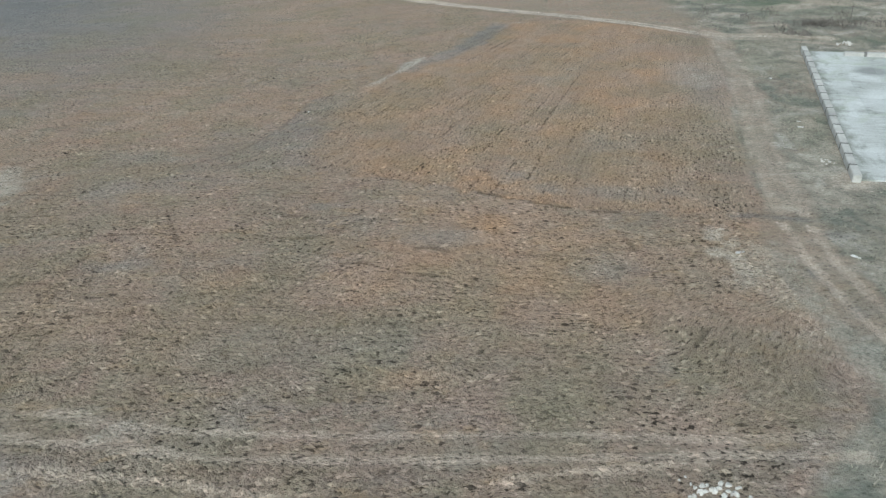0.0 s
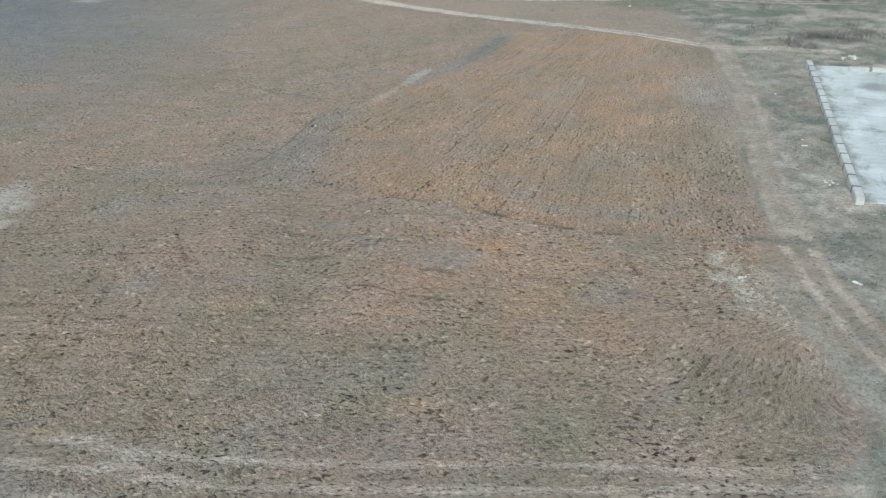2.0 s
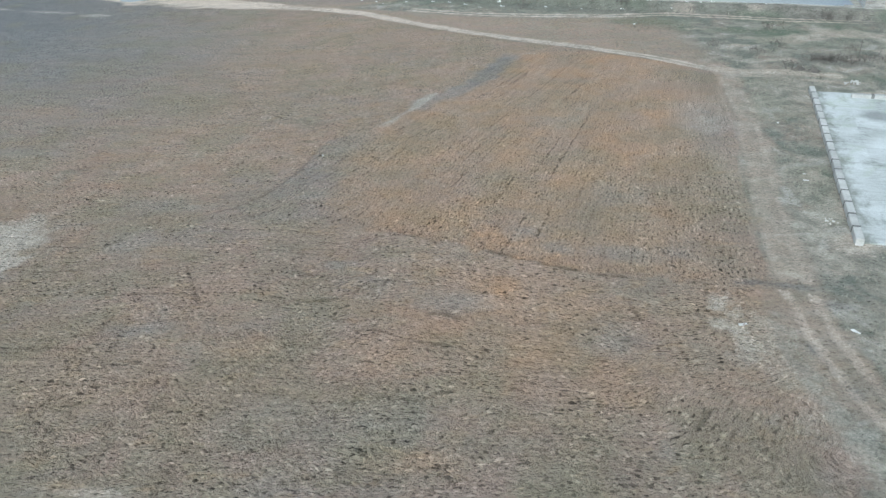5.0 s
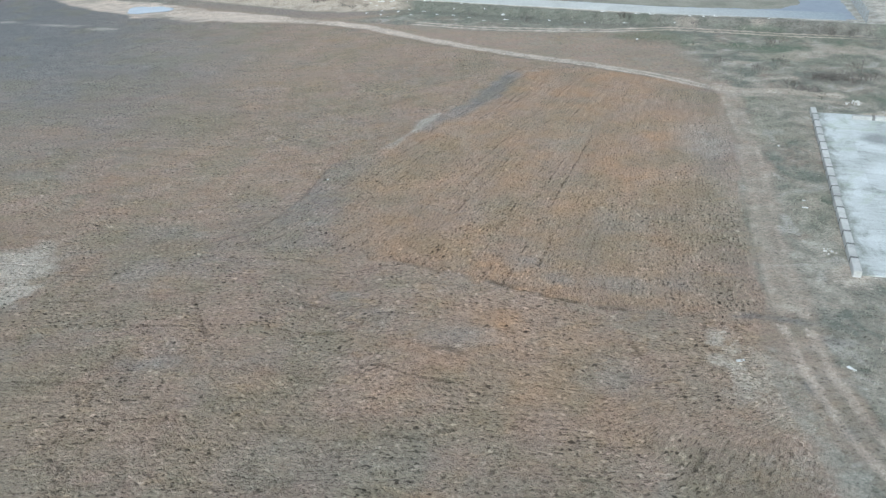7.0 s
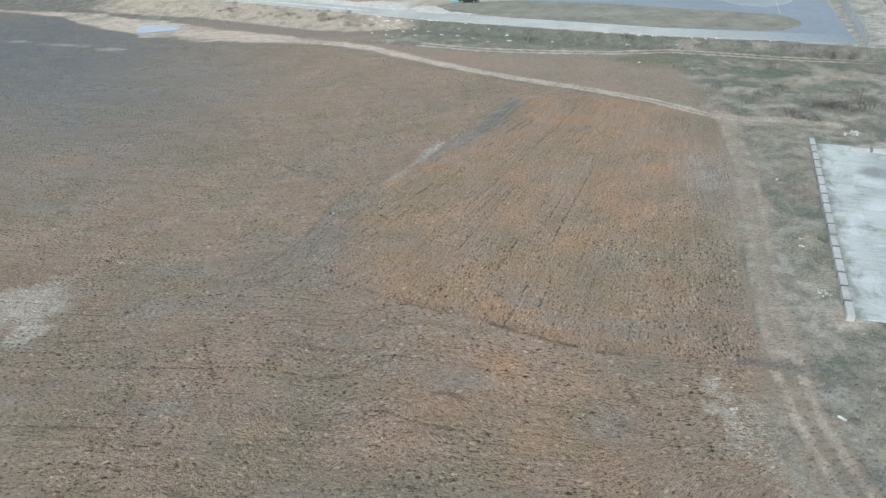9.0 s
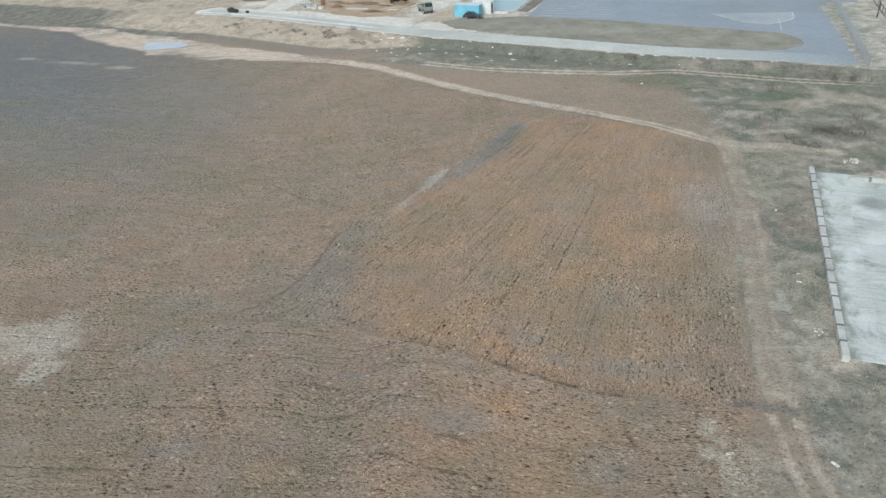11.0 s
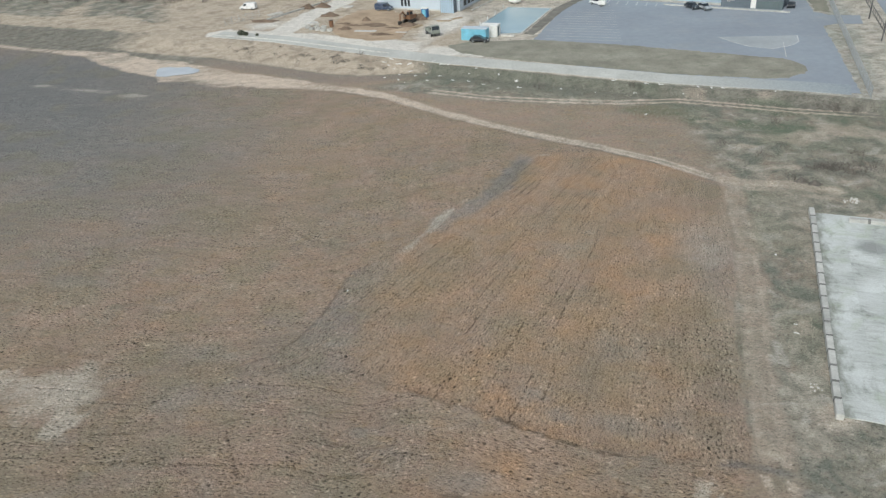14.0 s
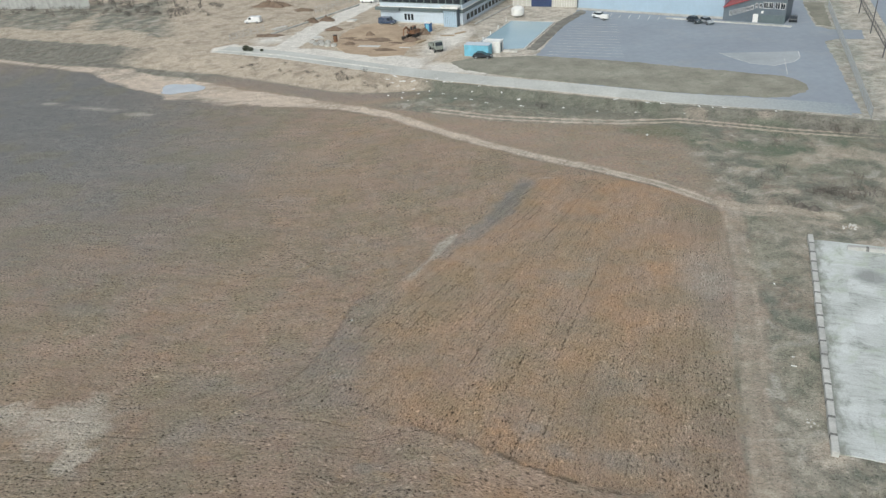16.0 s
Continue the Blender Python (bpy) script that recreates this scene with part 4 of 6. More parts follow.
LAWN_OUT = up_all([(-1.9, 177), (0.9, 170.4), (10.8, 163.4), (22.3, 157.2), (43, 146.2), (58, 140.9), (62.5, 140.4), (66.2, 142.4), (68.2, 146), (67.8, 150.2), (66, 153), (58, 157.4), (46, 164.5), (35, 170.6), (24, 175.6), (18, 178.4), (9.5, 178.6), (3, 179.5)])
VERGE = worn("trampled_verge", (0.255, 0.245, 0.22), 0.95, 0, 0.5, 0.35, (0.15, 0.15, 0.125), 0.8, 0.04, 0.1)
DUG = worn("dug_clay", (0.43, 0.335, 0.245), 0.95, 0, 0.16, 0.3, (0.24, 0.165, 0.115), 0.75, 0.08, 0.1)
sheet("lawn", frayed([(92.9, 211), (97.6, 209.4), (89.0, 184.2), (86.6, 186.8), (88.8, 194.6)], 0.9, 0.3), SITE - 0.2, SITE + 0.09, LAWN, "patch of dry grass between the car park and the fence", "lawn")
sheet("verge", frayed([(16.2, 179.8), (26.3, 205.0), (34.4, 217.4), (35.6, 214.6), (28.4, 202.6), (18.4, 178.6)], 0.8, 0.25), SITE - 0.2, SITE + 0.09, VERGE, "dark trampled verge between the basin and the car park", "verge")
sheet("dug_ground", frayed([(-32.5, 195.0), (-31.7, 205.4), (-27.6, 216), (-19.6, 216.6), (-12.9, 206.4), (-10.7, 193.4), (-13.6, 181.6), (-20.8, 181.6), (-28.3, 186.4)], 0.9, 0.5), SITE - 0.2, SITE + 0.07, DUG, "orange brown dug clay of the building pit", "bare ground")
sheet("lawn", frayed(LAWN_OUT, 0.9, 0.3), SITE - 0.2, SITE + 0.1, LAWN, "strip of dry winter lawn beside the car park", "lawn")
ROAD = up_all([(-64, 202), (-45, 192.6), (-29, 182), (-16, 173.6), (-1.6, 165.0), (21.5, 153.8), (41.5, 143.5), (54, 138.7), (62, 135.6), (70.2, 132)])
road = bmesh.new()
for a, b in zip(ROAD, ROAD[1:]):
    strip_n = Vector((a[1] - b[1], b[0] - a[0])).normalized() * 2.8
    road.faces.new([road.verts.new((p[0] + k * strip_n.x, p[1] + k * strip_n.y, SITE + 0.075)) for p, k in ((a, -1), (b, -1), (b, 1), (a, 1))])
bmesh.ops.remove_doubles(road, verts=road.verts[:], dist=0.6)
ext = bmesh.ops.extrude_face_region(road, geom=road.faces[:])
bmesh.ops.translate(road, vec=(0, 0, -0.25), verts=[v for v in ext["geom"] if isinstance(v, bmesh.types.BMVert)])
bmesh.ops.recalc_face_normals(road, faces=road.faces[:])
tagged(part("road", road, GRAVEL_ROAD, None, "pale concrete access road along the brow of the bank"), category="road", kind="structure")


# ---- the concrete yard ----
def concrete_yard():
    m = pose(31.9, 50.35, 0, 0, 0, YARD)
    yard = thing("concrete_yard", m, "pale stained concrete yard of cast slabs beside the track", "pavement", kind="structure")
    part("base", boxed(0.3, 0.1, -0.5, 23.9, 38.6, 0.02), CONCRETE, yard)
    first = None
    for i in range(8):
        for j in range(13):
            if first is None:
                first = part("slab", boxed(0.004, 0.004, 0.02, 2.946, 2.946, 0.2, 0.006), PANEL, yard)
                mesh = first.data
                ob = first
            else:
                ob = new("slab", mesh)
                ob.parent = yard
            ob.location = (0.32 + 2.95 * i, 0.12 + 2.95 * j, 0)
    return yard


def block_mesh(length):
    bm = boxed(0, 0, 0, 0.62, length, 0.66, 0.06)
    # lifting groove across the top
    box(bm, 0.27, length * 0.3, 0.645, 0.39, length * 0.7, 0.668)
    return bm


def block_wall(name, m, count, label):
    wall = thing(name, m, label, "wall")
    mesh = gap = None
    for k in range(count):
        if mesh is None:
            ob = part("concrete_block", block_mesh(2.09), CONCRETE, wall)
            mesh = ob.data
        else:
            ob = new("concrete_block", mesh)
            ob.parent = wall
        if k:
            # dark strip put between two blocks for the shade of the gap
            seam = new("joint", gap) if gap else part("joint", boxed(0.015, -0.05, 0.0, 0.605, 0.285, 0.625), JOINT_SHADE, wall, "dark strip in place of the shade between two blocks")
            gap, seam.parent = seam.data, wall
            seam.location = (0, 2.325 * k - 0.235, 0)
        ob.location = (random.uniform(-0.03, 0.03), 2.325 * k, random.uniform(-0.03, 0.0))
        ob.rotation_euler = (0, 0, radians(random.uniform(-0.7, 0.7)))
    return wall


concrete_yard()
block_wall("block_wall", pose(31.45, 50.25, -0.02, 0, 0, YARD), 17, "row of big pale cast concrete blocks edging the yard")
block_wall("block_wall", pose(48.0, 84.3, -0.02, 0, 0, YARD - 90), 9, "low row of cast concrete blocks at the far end of the yard")


# ---- the water: a basin on the site and a rain puddle on the field path ----
def wavy(cx, cy, rx, ry, turn, n, rough, seed):
    rnd = random.Random(seed)
    ph = [rnd.uniform(0, 6.28) for _ in range(4)]
    out = []
    for k in range(n):
        a = 2 * math.pi * k / n
        w = 1 + rough * sum(math.sin(a * (j + 2) + ph[j]) / (j + 1.5) for j in range(4))
        u, v = rx * w * math.cos(a), ry * w * math.sin(a)
        c, s = math.cos(radians(turn)), math.sin(radians(turn))
        out.append((cx + u * c - v * s, cy + u * s + v * c))
    return out


def lens_sheet(name, pts, z, material, label, category):
    return tagged(part(name, prism(pts, z - 0.05, z), material, None, label), category=category, kind="structure")


lens_sheet("water", frayed(wavy(-63.8, 167.6, 4.3, 4.3, -14, 60, 0.3, 4), 0.5, 0.22), gz(-63.8, 168.0) + 0.1, PUDDLE, "shallow rain puddle on the sandy track", "puddle")
POND = [(10.5, 180.8), (15.5, 180.3), (25.6, 205.2), (14.2, 209.6), (5.3, 189.4)]
tagged(part("water", prism(POND, SITE - 0.3, SITE + 0.08), WATER, None, "still grey-blue water of a rectangular basin"), category="water", kind="structure")


def strip(a, b, width, z0, z1, bm=None):
    a, b = Vector(a), Vector(b)
    n = (b - a).normalized().orthogonal() * (width / 2)
    return prism([tuple(a + n), tuple(b + n), tuple(b - n), tuple(a - n)], z0, z1, bm)


rim = thing("basin_rim", pose(0, 0, 0), "low concrete edge round the water basin", "kerb", kind="structure")
for k in range(5):
    a, b = Vector(POND[k]), Vector(POND[(k + 1) % 5])
    n = int((b - a).length // 1.9) + 1
    for j in range(n):
        part("kerb_stone", strip(a + (b - a) * ((j + 0.01) / n), a + (b - a) * ((j + 0.99) / n), 0.4, SITE - 0.1, SITE + 0.16), CONCRETE, rim)


def line_of(name, a, b, piece, width, z0, z1, material, label, category):
    """A run of kerb stones."""
    t = thing(name, pose(0, 0, 0), label, category, kind="structure")
    a, b = Vector(a), Vector(b)
    n = max(1, int((b - a).length / piece))
    for j in range(n):
        part("kerb_stone", strip(a + (b - a) * ((j + 0.012) / n), a + (b - a) * ((j + 0.988) / n), width, z0, z1), material, t)
    return t


line_of("bank_kerb", up(-64, 200.6), up(-46, 192.2), 2.0, 0.3, SITE - 0.2, SITE + 0.24, RUBBLE, "pale concrete kerb along the brow of the bank", "kerb")
line_of("bank_kerb", up(-46, 192.2), up(-15.5, 173.2), 2.0, 0.3, SITE - 0.2, SITE + 0.24, RUBBLE, "pale concrete kerb along the brow of the bank", "kerb")
line_of("trench_kerb", (-52.6, 209.4), (-31.4, 242.5), 2.0, 0.5, SITE - 0.2, SITE + 0.4, CONCRETE, "grey concrete edging of a cable trench", "kerb")
line_of("wall_kerb", up(4.5, 213.5), up(20.5, 243.5), 2.0, 0.5, SITE - 0.2, SITE + 0.2, CONCRETE, "low pale wall beside the office building", "wall")

# road paint on the lot, a few millimetres proud
AWAY, SIDE = Vector((0.33, 0.944)), Vector((0.944, -0.33))
marks = thing("road_marking", pose(0, 0, 0), "worn white parking lines on the asphalt", "marking", kind="structure")
corner = Vector(up(18.6, 178.6))
for k in range(13):
    a = corner + AWAY * (1.0 + 2.45 * k) + SIDE * 1.9
    part("parking_line", strip(a, a + SIDE * (17.5 - 0.5 * k), 0.13, SITE + 0.03, SITE + 0.055), LINE_WHITE, marks)
hall_line = Vector(up(36, 220.4))
for k in range(9):
    a = hall_line + (Vector(up(69.2, 201.2)) - hall_line).normalized() * 2.6 * k
    part("parking_line", strip(a, a - AWAY * 4.2, 0.16, SITE + 0.03, SITE + 0.055), LINE_WHITE, marks)
PATCH = [(57.6, 167.8), (59.4, 162.9), (61.5, 158.9), (65.3, 156.4), (70.2, 158.4), (72.4, 161.0), (73.9, 165.7)]
for a, b in [*zip(PATCH, PATCH[1:]), ((69.1, 160.8), (65.7, 150.3))]:
    part("parking_line", strip(a, b, 0.16, SITE + 0.03, SITE + 0.057), LINE_WHITE, marks)
sheet("asphalt_patch", PATCH, SITE - 0.1, SITE + 0.053, PATCHED, "paler newer patch in the asphalt", "pavement")

# ---- buildings on the site ----
def window(parent, x, y, z, w, h, depth=0.12, face="-y", frame_mat=PAINT_WHITE, label=""):
    """A framed window standing in a wall that faces -y or +x; x, y, z is its lower left outer corner."""
    def at(u0, v0, d0, u1, v1, d1):
        return (u0 + x, y + d0, v0 + z, u1 + x, y + d1, v1 + z) if face == "-y" else (x + d0, u0 + y, v0 + z, x + d1, u1 + y, v1 + z)
    sgn = -1 if face == "-y" else 1
    win = part("window", boxed(*at(0.05, 0.05, min(0, sgn * 0.02), w - 0.05, h - 0.05, max(0, sgn * 0.02))), GLASS, parent, label)
    for n, q in (("frame", (0, 0, w, 0.08)), ("frame", (0, h - 0.08, w, h)), ("frame", (0, 0.08, 0.08, h - 0.08)), ("frame", (w - 0.08, 0.08, w, h - 0.08)), ("mullion", (w / 2 - 0.03, 0.08, w / 2 + 0.03, h - 0.08))):
        part(n, boxed(*at(q[0], q[1], min(0, sgn * 0.06), q[2], q[3], max(0, sgn * 0.06))), frame_mat, win)
    return win


def office_building():
    m = pose(*up(1.2, 212.6), SITE, 0, 0, -24.5)
    b = thing("office_building", m, "pale grey office building with dark window bands and a boxed entrance", "building")
    # x runs to the left front (negative), y away from the corner
    W, D, H = 25.5, 34.0, 10.5
    part("wall", boxed(-W, 0.0, -0.3, 0, D, H), CLAD_PALE, b)
    part("plinth", boxed(-W - 0.03, -0.05, -0.3, 0.05, D + 0.03, 0.35), CONCRETE, b)
    # dark bands round the two seen sides
    for z0, z1, out in ((3.35, 4.35, 0.25), (5.55, 7.0, 0.12), (9.3, 10.7, 0.3)):
        part("band", boxed(-W - out, -out, z0, out, 0.0, z1), CLAD_DARK, b)
        part("band", boxed(0.0, 0.003, z0, out, D, z1), CLAD_DARK, b)
    part("ledge", boxed(-W - 0.4, -0.42, 4.36, 0.4, -0.003, 4.52), PAINT_WHITE, b)
    part("ledge", boxed(0.003, 0.0, 4.36, 0.4, D, 4.52), PAINT_WHITE, b)
    part("roof", boxed(-W - 0.2, -0.2, H + 0.2, 0.2, D + 0.2, H + 0.45), CLAD_DARK, b)
    for k in range(11):
        part("pane", boxed(-W + 1 + 2.2 * k, -0.16, 5.75, -W + 2.9 + 2.2 * k, -0.13, 6.85), GLASS, b)
    for k in range(14):
        part("pane", boxed(0.13, 1.2 + 2.3 * k, 5.75, 0.16, 3.1 + 2.3 * k, 6.85), GLASS, b)
    for k in range(12):
        window(b, 0.003, 2.5 + 2.6 * k, 1.0, 1.9, 1.5, face="+x", frame_mat=CLAD_DARK)
    # three narrow windows in the ground floor
    for k in range(3):
        part("pane", boxed(-W + 7.6 + 1.05 * k, -0.03, 0.9, -W + 8.3 + 1.05 * k, 0.01, 2.6), GLASS, b)
    # canopy end at the left
    part("canopy", boxed(-W - 1.2, -1.0, 3.5, -W + 6.5, -0.26, 4.3), CLAD_DARK, b)
    # boxed entrance near the corner
    e = part("entrance", boxed(-4.9, -1.9, -0.3, -0.9, -0.003, 4.9), SLATE, b, "grey panelled entrance box")
    part("entrance_roof", boxed(-5.5, -2.5, 4.9, -0.4, 0.0, 5.35), PAINT_WHITE, e)
    part("entrance_fascia", boxed(-5.4, -2.4, 4.35, -0.5, -1.95, 4.895), CLAD_DARK, e)
    for k in range(7):
        part("panel", boxed(-4.82 + 0.56 * k, -1.94, 0.0, -4.34 + 0.56 * k, -1.901, 4.3), CLAD_BLUE, e)
    return b


def long_shed():
    m = pose(*up(20.6, 232.2), SITE, 0, 0, -19.3)
    b = thing("storage_building", m, "cream metal shed with a wide navy door", "building")
    part("wall", boxed(-4.5, 0, -0.3, 14.5, 22, 7.5), CLAD_CREAM, b)
    part("roof", boxed(-4.8, -0.3, 7.5, 14.8, 22.3, 7.8), CLAD_DARK, b)
    d = part("door", boxed(1.2, -0.1, -0.05, 7.2, -0.003, 4.6), NAVY, b, "wide navy blue roller door")
    for k in range(8):
        part("rib", boxed(1.2, -0.13, 0.25 + 0.55 * k, 7.2, -0.101, 0.33 + 0.55 * k), NAVY, d)
    for k in range(9):
        part("seam", boxed(7.9 + 0.72 * k, -0.05, 0, 8.0 + 0.72 * k, -0.003, 7.4), PAINT_WHITE, b)
    for k in range(4):
        part("seam", boxed(-4.2 + 1.3 * k, -0.05, 0, -4.1 + 1.3 * k, -0.003, 7.4), PAINT_WHITE, b)
    return b


def hall():
    a, c = Vector(up(34.3, 224.4)), Vector(up(69.4, 203.2))
    ang = math.degrees(math.atan2(c.y - a.y, c.x - a.x))
    b = thing("warehouse", pose(a.x, a.y, SITE, 0, 0, ang), "large pale blue-grey metal clad warehouse", "building")
    L = (c - a).length
    part("wall", boxed(0, 0, -0.3, L, 38, 9.5), CLAD_BLUE, b)
    part("plinth", boxed(-0.04, -0.06, -0.3, L, -0.003, 0.5), CONCRETE, b)
    part("corner_trim", boxed(-0.06, -0.08, 0.5, 0.35, -0.003, 9.5), CLAD_DARK, b)
    part("roof", boxed(-0.4, -0.4, 9.5, L + 0.1, 38.4, 9.9), CLAD_DARK, b)
    n = 34
    for k in range(n):
        part("cladding_rib", boxed(0.5 + (L - 0.7) * k / n, -0.035, 0.5, 0.56 + (L - 0.7) * k / n, -0.003, 9.5), CLAD_BLUE, b)
    return b


def red_office():
    m = pose(*up(68.8, 201.6), SITE, 0, 0, -31.0)
    b = thing("red_roof_office", m, "slate grey two storey office with red eaves and white windows", "building")
    bm = bmesh.new()
    outline = [(0, 3.2), (8.3, 6.2), (14.6, 6.2), (14.6, -0.3), (0, -0.3)]
    f = [bm.verts.new((x, 0, z)) for x, z in outline]
    r = [bm.verts.new((x, 9, z)) for x, z in outline]
    bm.faces.new(f)
    bm.faces.new(r[::-1])
    for k in range(5):
        bm.faces.new((f[k], r[k], r[(k + 1) % 5], f[(k + 1) % 5]))
    bmesh.ops.recalc_face_normals(bm, faces=bm.faces[:])
    part("wall", bm, SLATE, b)
    slope = math.atan2(3.0, 8.3)
    ln = math.hypot(3.0, 8.3)
    part("eaves", boxed(0, -0.45, 0, ln, 9.2, 0.26, turn=Matrix.Translation((-0.1, 0, 3.2)) @ Matrix.Rotation(-slope, 4, "Y")), RED, b, "red sloping eaves")
    part("wall_sign", boxed(9.0, -0.3, 2.35, 9.5, -0.003, 2.9), PAINT_WHITE, b, "white wall sign")
    part("eaves", boxed(8.3, -0.45, 6.2, 15.0, 9.2, 6.48), RED, b, "red eaves")
    part("base_wall", boxed(8.6, -0.08, -0.3, 14.6, -0.003, 2.0), CLAD_DARK, b)
    for k in range(8):
        window(b, 1.5 + 0.98 * k, -0.003, 1.35 + 0.33 * k if k < 6 else 3.5, 0.62, 1.15, label="small white framed window")
    for x in (9.3, 10.5, 12.0, 13.2):
        window(b, x, -0.003, 3.5, 1.1, 1.5, label="white framed window")
    d = part("door", boxed(7.2, -0.14, 0.0, 8.4, -0.083, 2.1), PAINT_WHITE, b, "white door")
    part("handle", boxed(8.2, -0.2, 1.0, 8.26, -0.143, 1.15), STEEL, d)
    part("door", boxed(13.2, -0.14, 0.0, 14.1, -0.083, 2.1), CLAD_DARK, b, "dark door")
    return b


office_building()
long_shed()
hall()
red_office()
line_of("lot_kerb", up(55.5, 206.8), up(82.2, 190.6), 2.0, 0.5, SITE - 0.1, SITE + 0.35, CONCRETE, "concrete kerb in front of the slate office", "kerb")
for k, (x, y) in enumerate(((4.6, 190.8), (6.2, 195), (8.3, 200.5), (10.6, 206.5), (13.2, 214.6))):
    m = pose(*up(x, y), SITE + 0.0)
    if k == 0:
        post0 = thing("bollard", m, "white round bollard at the edge of the basin", "bollard", "bollards along the basin")
        part("post", tubed((0, 0, -0.1), (0, 0, 0.95), 0.12, 0.12, sides=10), PAINT_WHITE, post0)
        part("cap", tubed((0, 0, 0.952), (0, 0, 1.02), 0.14, 0.08, sides=10), PAINT_WHITE, post0)
    else:
        copy_thing(post0, m)


def storage_container(name, m, paint, label, length=6.0, top=None):
    c = thing(name, m, label, "container")
    part("body", boxed(0.06, 0.06, 0.05, length - 0.06, 2.38, 2.5), paint, c)
    for x in (0, length - 0.14):
        for y in (0, 2.3):
            part("corner_post", boxed(x, y, 0, x + 0.14, y + 0.14, 2.6), paint, c)
    for z in (0, 2.46):
        for y in (0, 2.3):
            part("rail", boxed(0.14, y, z, length - 0.14, y + 0.14, z + 0.14), paint, c)
    n = int(length / 0.3)
    for k in range(1, n):
        part("corrugation", boxed(k * length / n - 0.06, 0.02, 0.15, k * length / n + 0.06, 0.058, 2.45), paint, c)
    part("roof", boxed(-0.05, -0.08, 2.6, length + 0.05, 2.5, 2.7), top or paint, c, "pale flat roof")
    return c


storage_container("storage_container", pose(*up(1.3, 181.9), SITE, 0, 0, -21), BLUE_BOX, "light blue steel storage container with a pale roof", 6.0, CLAD_PALE)
white_box = storage_container("office_container", pose(*up(5.9, 184.0), SITE, 0, 0, -21), PAINT_WHITE, "white site office container behind the blue one", 4.2)
part("door", boxed(4.16, 0.6, 0.2, 4.21, 1.5, 2.25), CLAD_DARK, white_box, "dark end door")
line_of("concrete_ledge", up(10.8, 183.6), up(14, 182.5), 1.2, 0.8, SITE, SITE + 0.35, RUBBLE, "short pale concrete ledge by the containers", "kerb")


# ---- vehicles ----
def profile(pts, y0, y1, bevel=0.0):
    bm = bmesh.new()
    a, b = [bm.verts.new((x, y0, z)) for x, z in pts], [bm.verts.new((x, y1, z)) for x, z in pts]
    n = len(pts)
    for k in range(n):
        bm.faces.new((a[k], a[(k + 1) % n], b[(k + 1) % n], b[k]))
    bm.faces.new(a[::-1])
    bm.faces.new(b)
    bmesh.ops.recalc_face_normals(bm, faces=bm.faces[:])
    if bevel:
        bmesh.ops.bevel(bm, geom=bm.edges[:], offset=bevel, segments=2, affect="EDGES", profile=0.5)
    return bm


def wheel(parent, x, y, r=0.33, w=0.22):
    t = part("wheel", tubed((x, y - w / 2, r), (x, y + w / 2, r), r, sides=14), RUBBER, parent, "black tyre on a grey rim")
    part("rim", tubed((x, y - w / 2 - 0.012, r), (x, y + w / 2 + 0.012, r), r * 0.58, sides=10), STEEL, t)


def car(name, m, paint, label, van=False):
    c = thing(name, m, label, "van" if van else "car")
    if van:
        L, Wd = 4.9, 1.88
        body = [(0, 0.35), (0.02, 1.75), (0.25, 1.95), (3.3, 1.95), (3.95, 1.15), (4.75, 0.95), (4.9, 0.6), (4.88, 0.35)]
        part("body", profile(body, -Wd / 2, Wd / 2, 0.05), paint, c)
        part("windscreen", profile([(3.4, 1.86), (3.44, 1.88), (4.0, 1.18), (3.95, 1.16)], -0.78, 0.78), GLASS, c)
        for s in (-1, 1):
            y = s * (Wd / 2 + 0.005)
            part("side_window", profile([(2.65, 1.2), (2.65, 1.78), (3.22, 1.78), (3.7, 1.2)], min(y, y + s * 0.012), max(y, y + s * 0.012)), GLASS, c)
        part("bumper", boxed(4.82, -0.88, 0.36, 4.96, 0.88, 0.62, 0.03), CLAD_DARK, c)
        axles = (0.95, 4.0)
    else:
        L, Wd = 4.4, 1.78
        body = [(0, 0.35), (0.0, 0.85), (0.12, 0.98), (3.25, 0.95), (4.25, 0.8), (4.4, 0.6), (4.38, 0.35)]
        part("body", profile(body, -Wd / 2, Wd / 2, 0.06), paint, c)
        cab = part("cabin", profile([(0.25, 0.95), (0.75, 1.42), (2.2, 1.45), (3.1, 0.95)], -0.76, 0.76, 0.03), GLASS, c, "dark glazed cabin")
        part("roof", boxed(0.78, -0.72, 1.42, 2.22, 0.72, 1.475, 0.015), paint, cab)
        part("bumper", boxed(4.32, -0.84, 0.36, 4.44, 0.84, 0.56, 0.03), CLAD_DARK, c)
        axles = (0.8, 3.55)
    for s in (-1, 1):
        part("headlight", boxed(L - 0.14, s * 0.7 - 0.15, 0.66, L - 0.02, s * 0.7 + 0.15, 0.8, 0.02), PAINT_WHITE, c)
    for x in axles:
        for s in (-1, 1):
            wheel(c, x, s * (Wd / 2 - 0.08))
    return c


car("van", pose(*up(-60.2, 231.9), SITE + 0.0, 0, 0, 172), CAR_WHITE, "small white panel van parked on bare earth", True)
car("van", pose(*up(-22.9, 220.8), SITE, 0, 0, -16), CAR_BLUE, "dark blue van beside the office building", True)
car("car", pose(*up(3.4, 179.5), SITE + 0.03, 0, 0, -14), CAR_DARK, "dark car parked in front of the blue container")
car("car", pose(*up(37.4, 213.6), SITE + 0.05, 0, 0, -48), CAR_WHITE, "white car with its trailer on the car park")
car("car", pose(*up(60.6, 203.2), SITE + 0.05, 0, 0, -70), CAR_DARK, "dark car parked by the kerb")
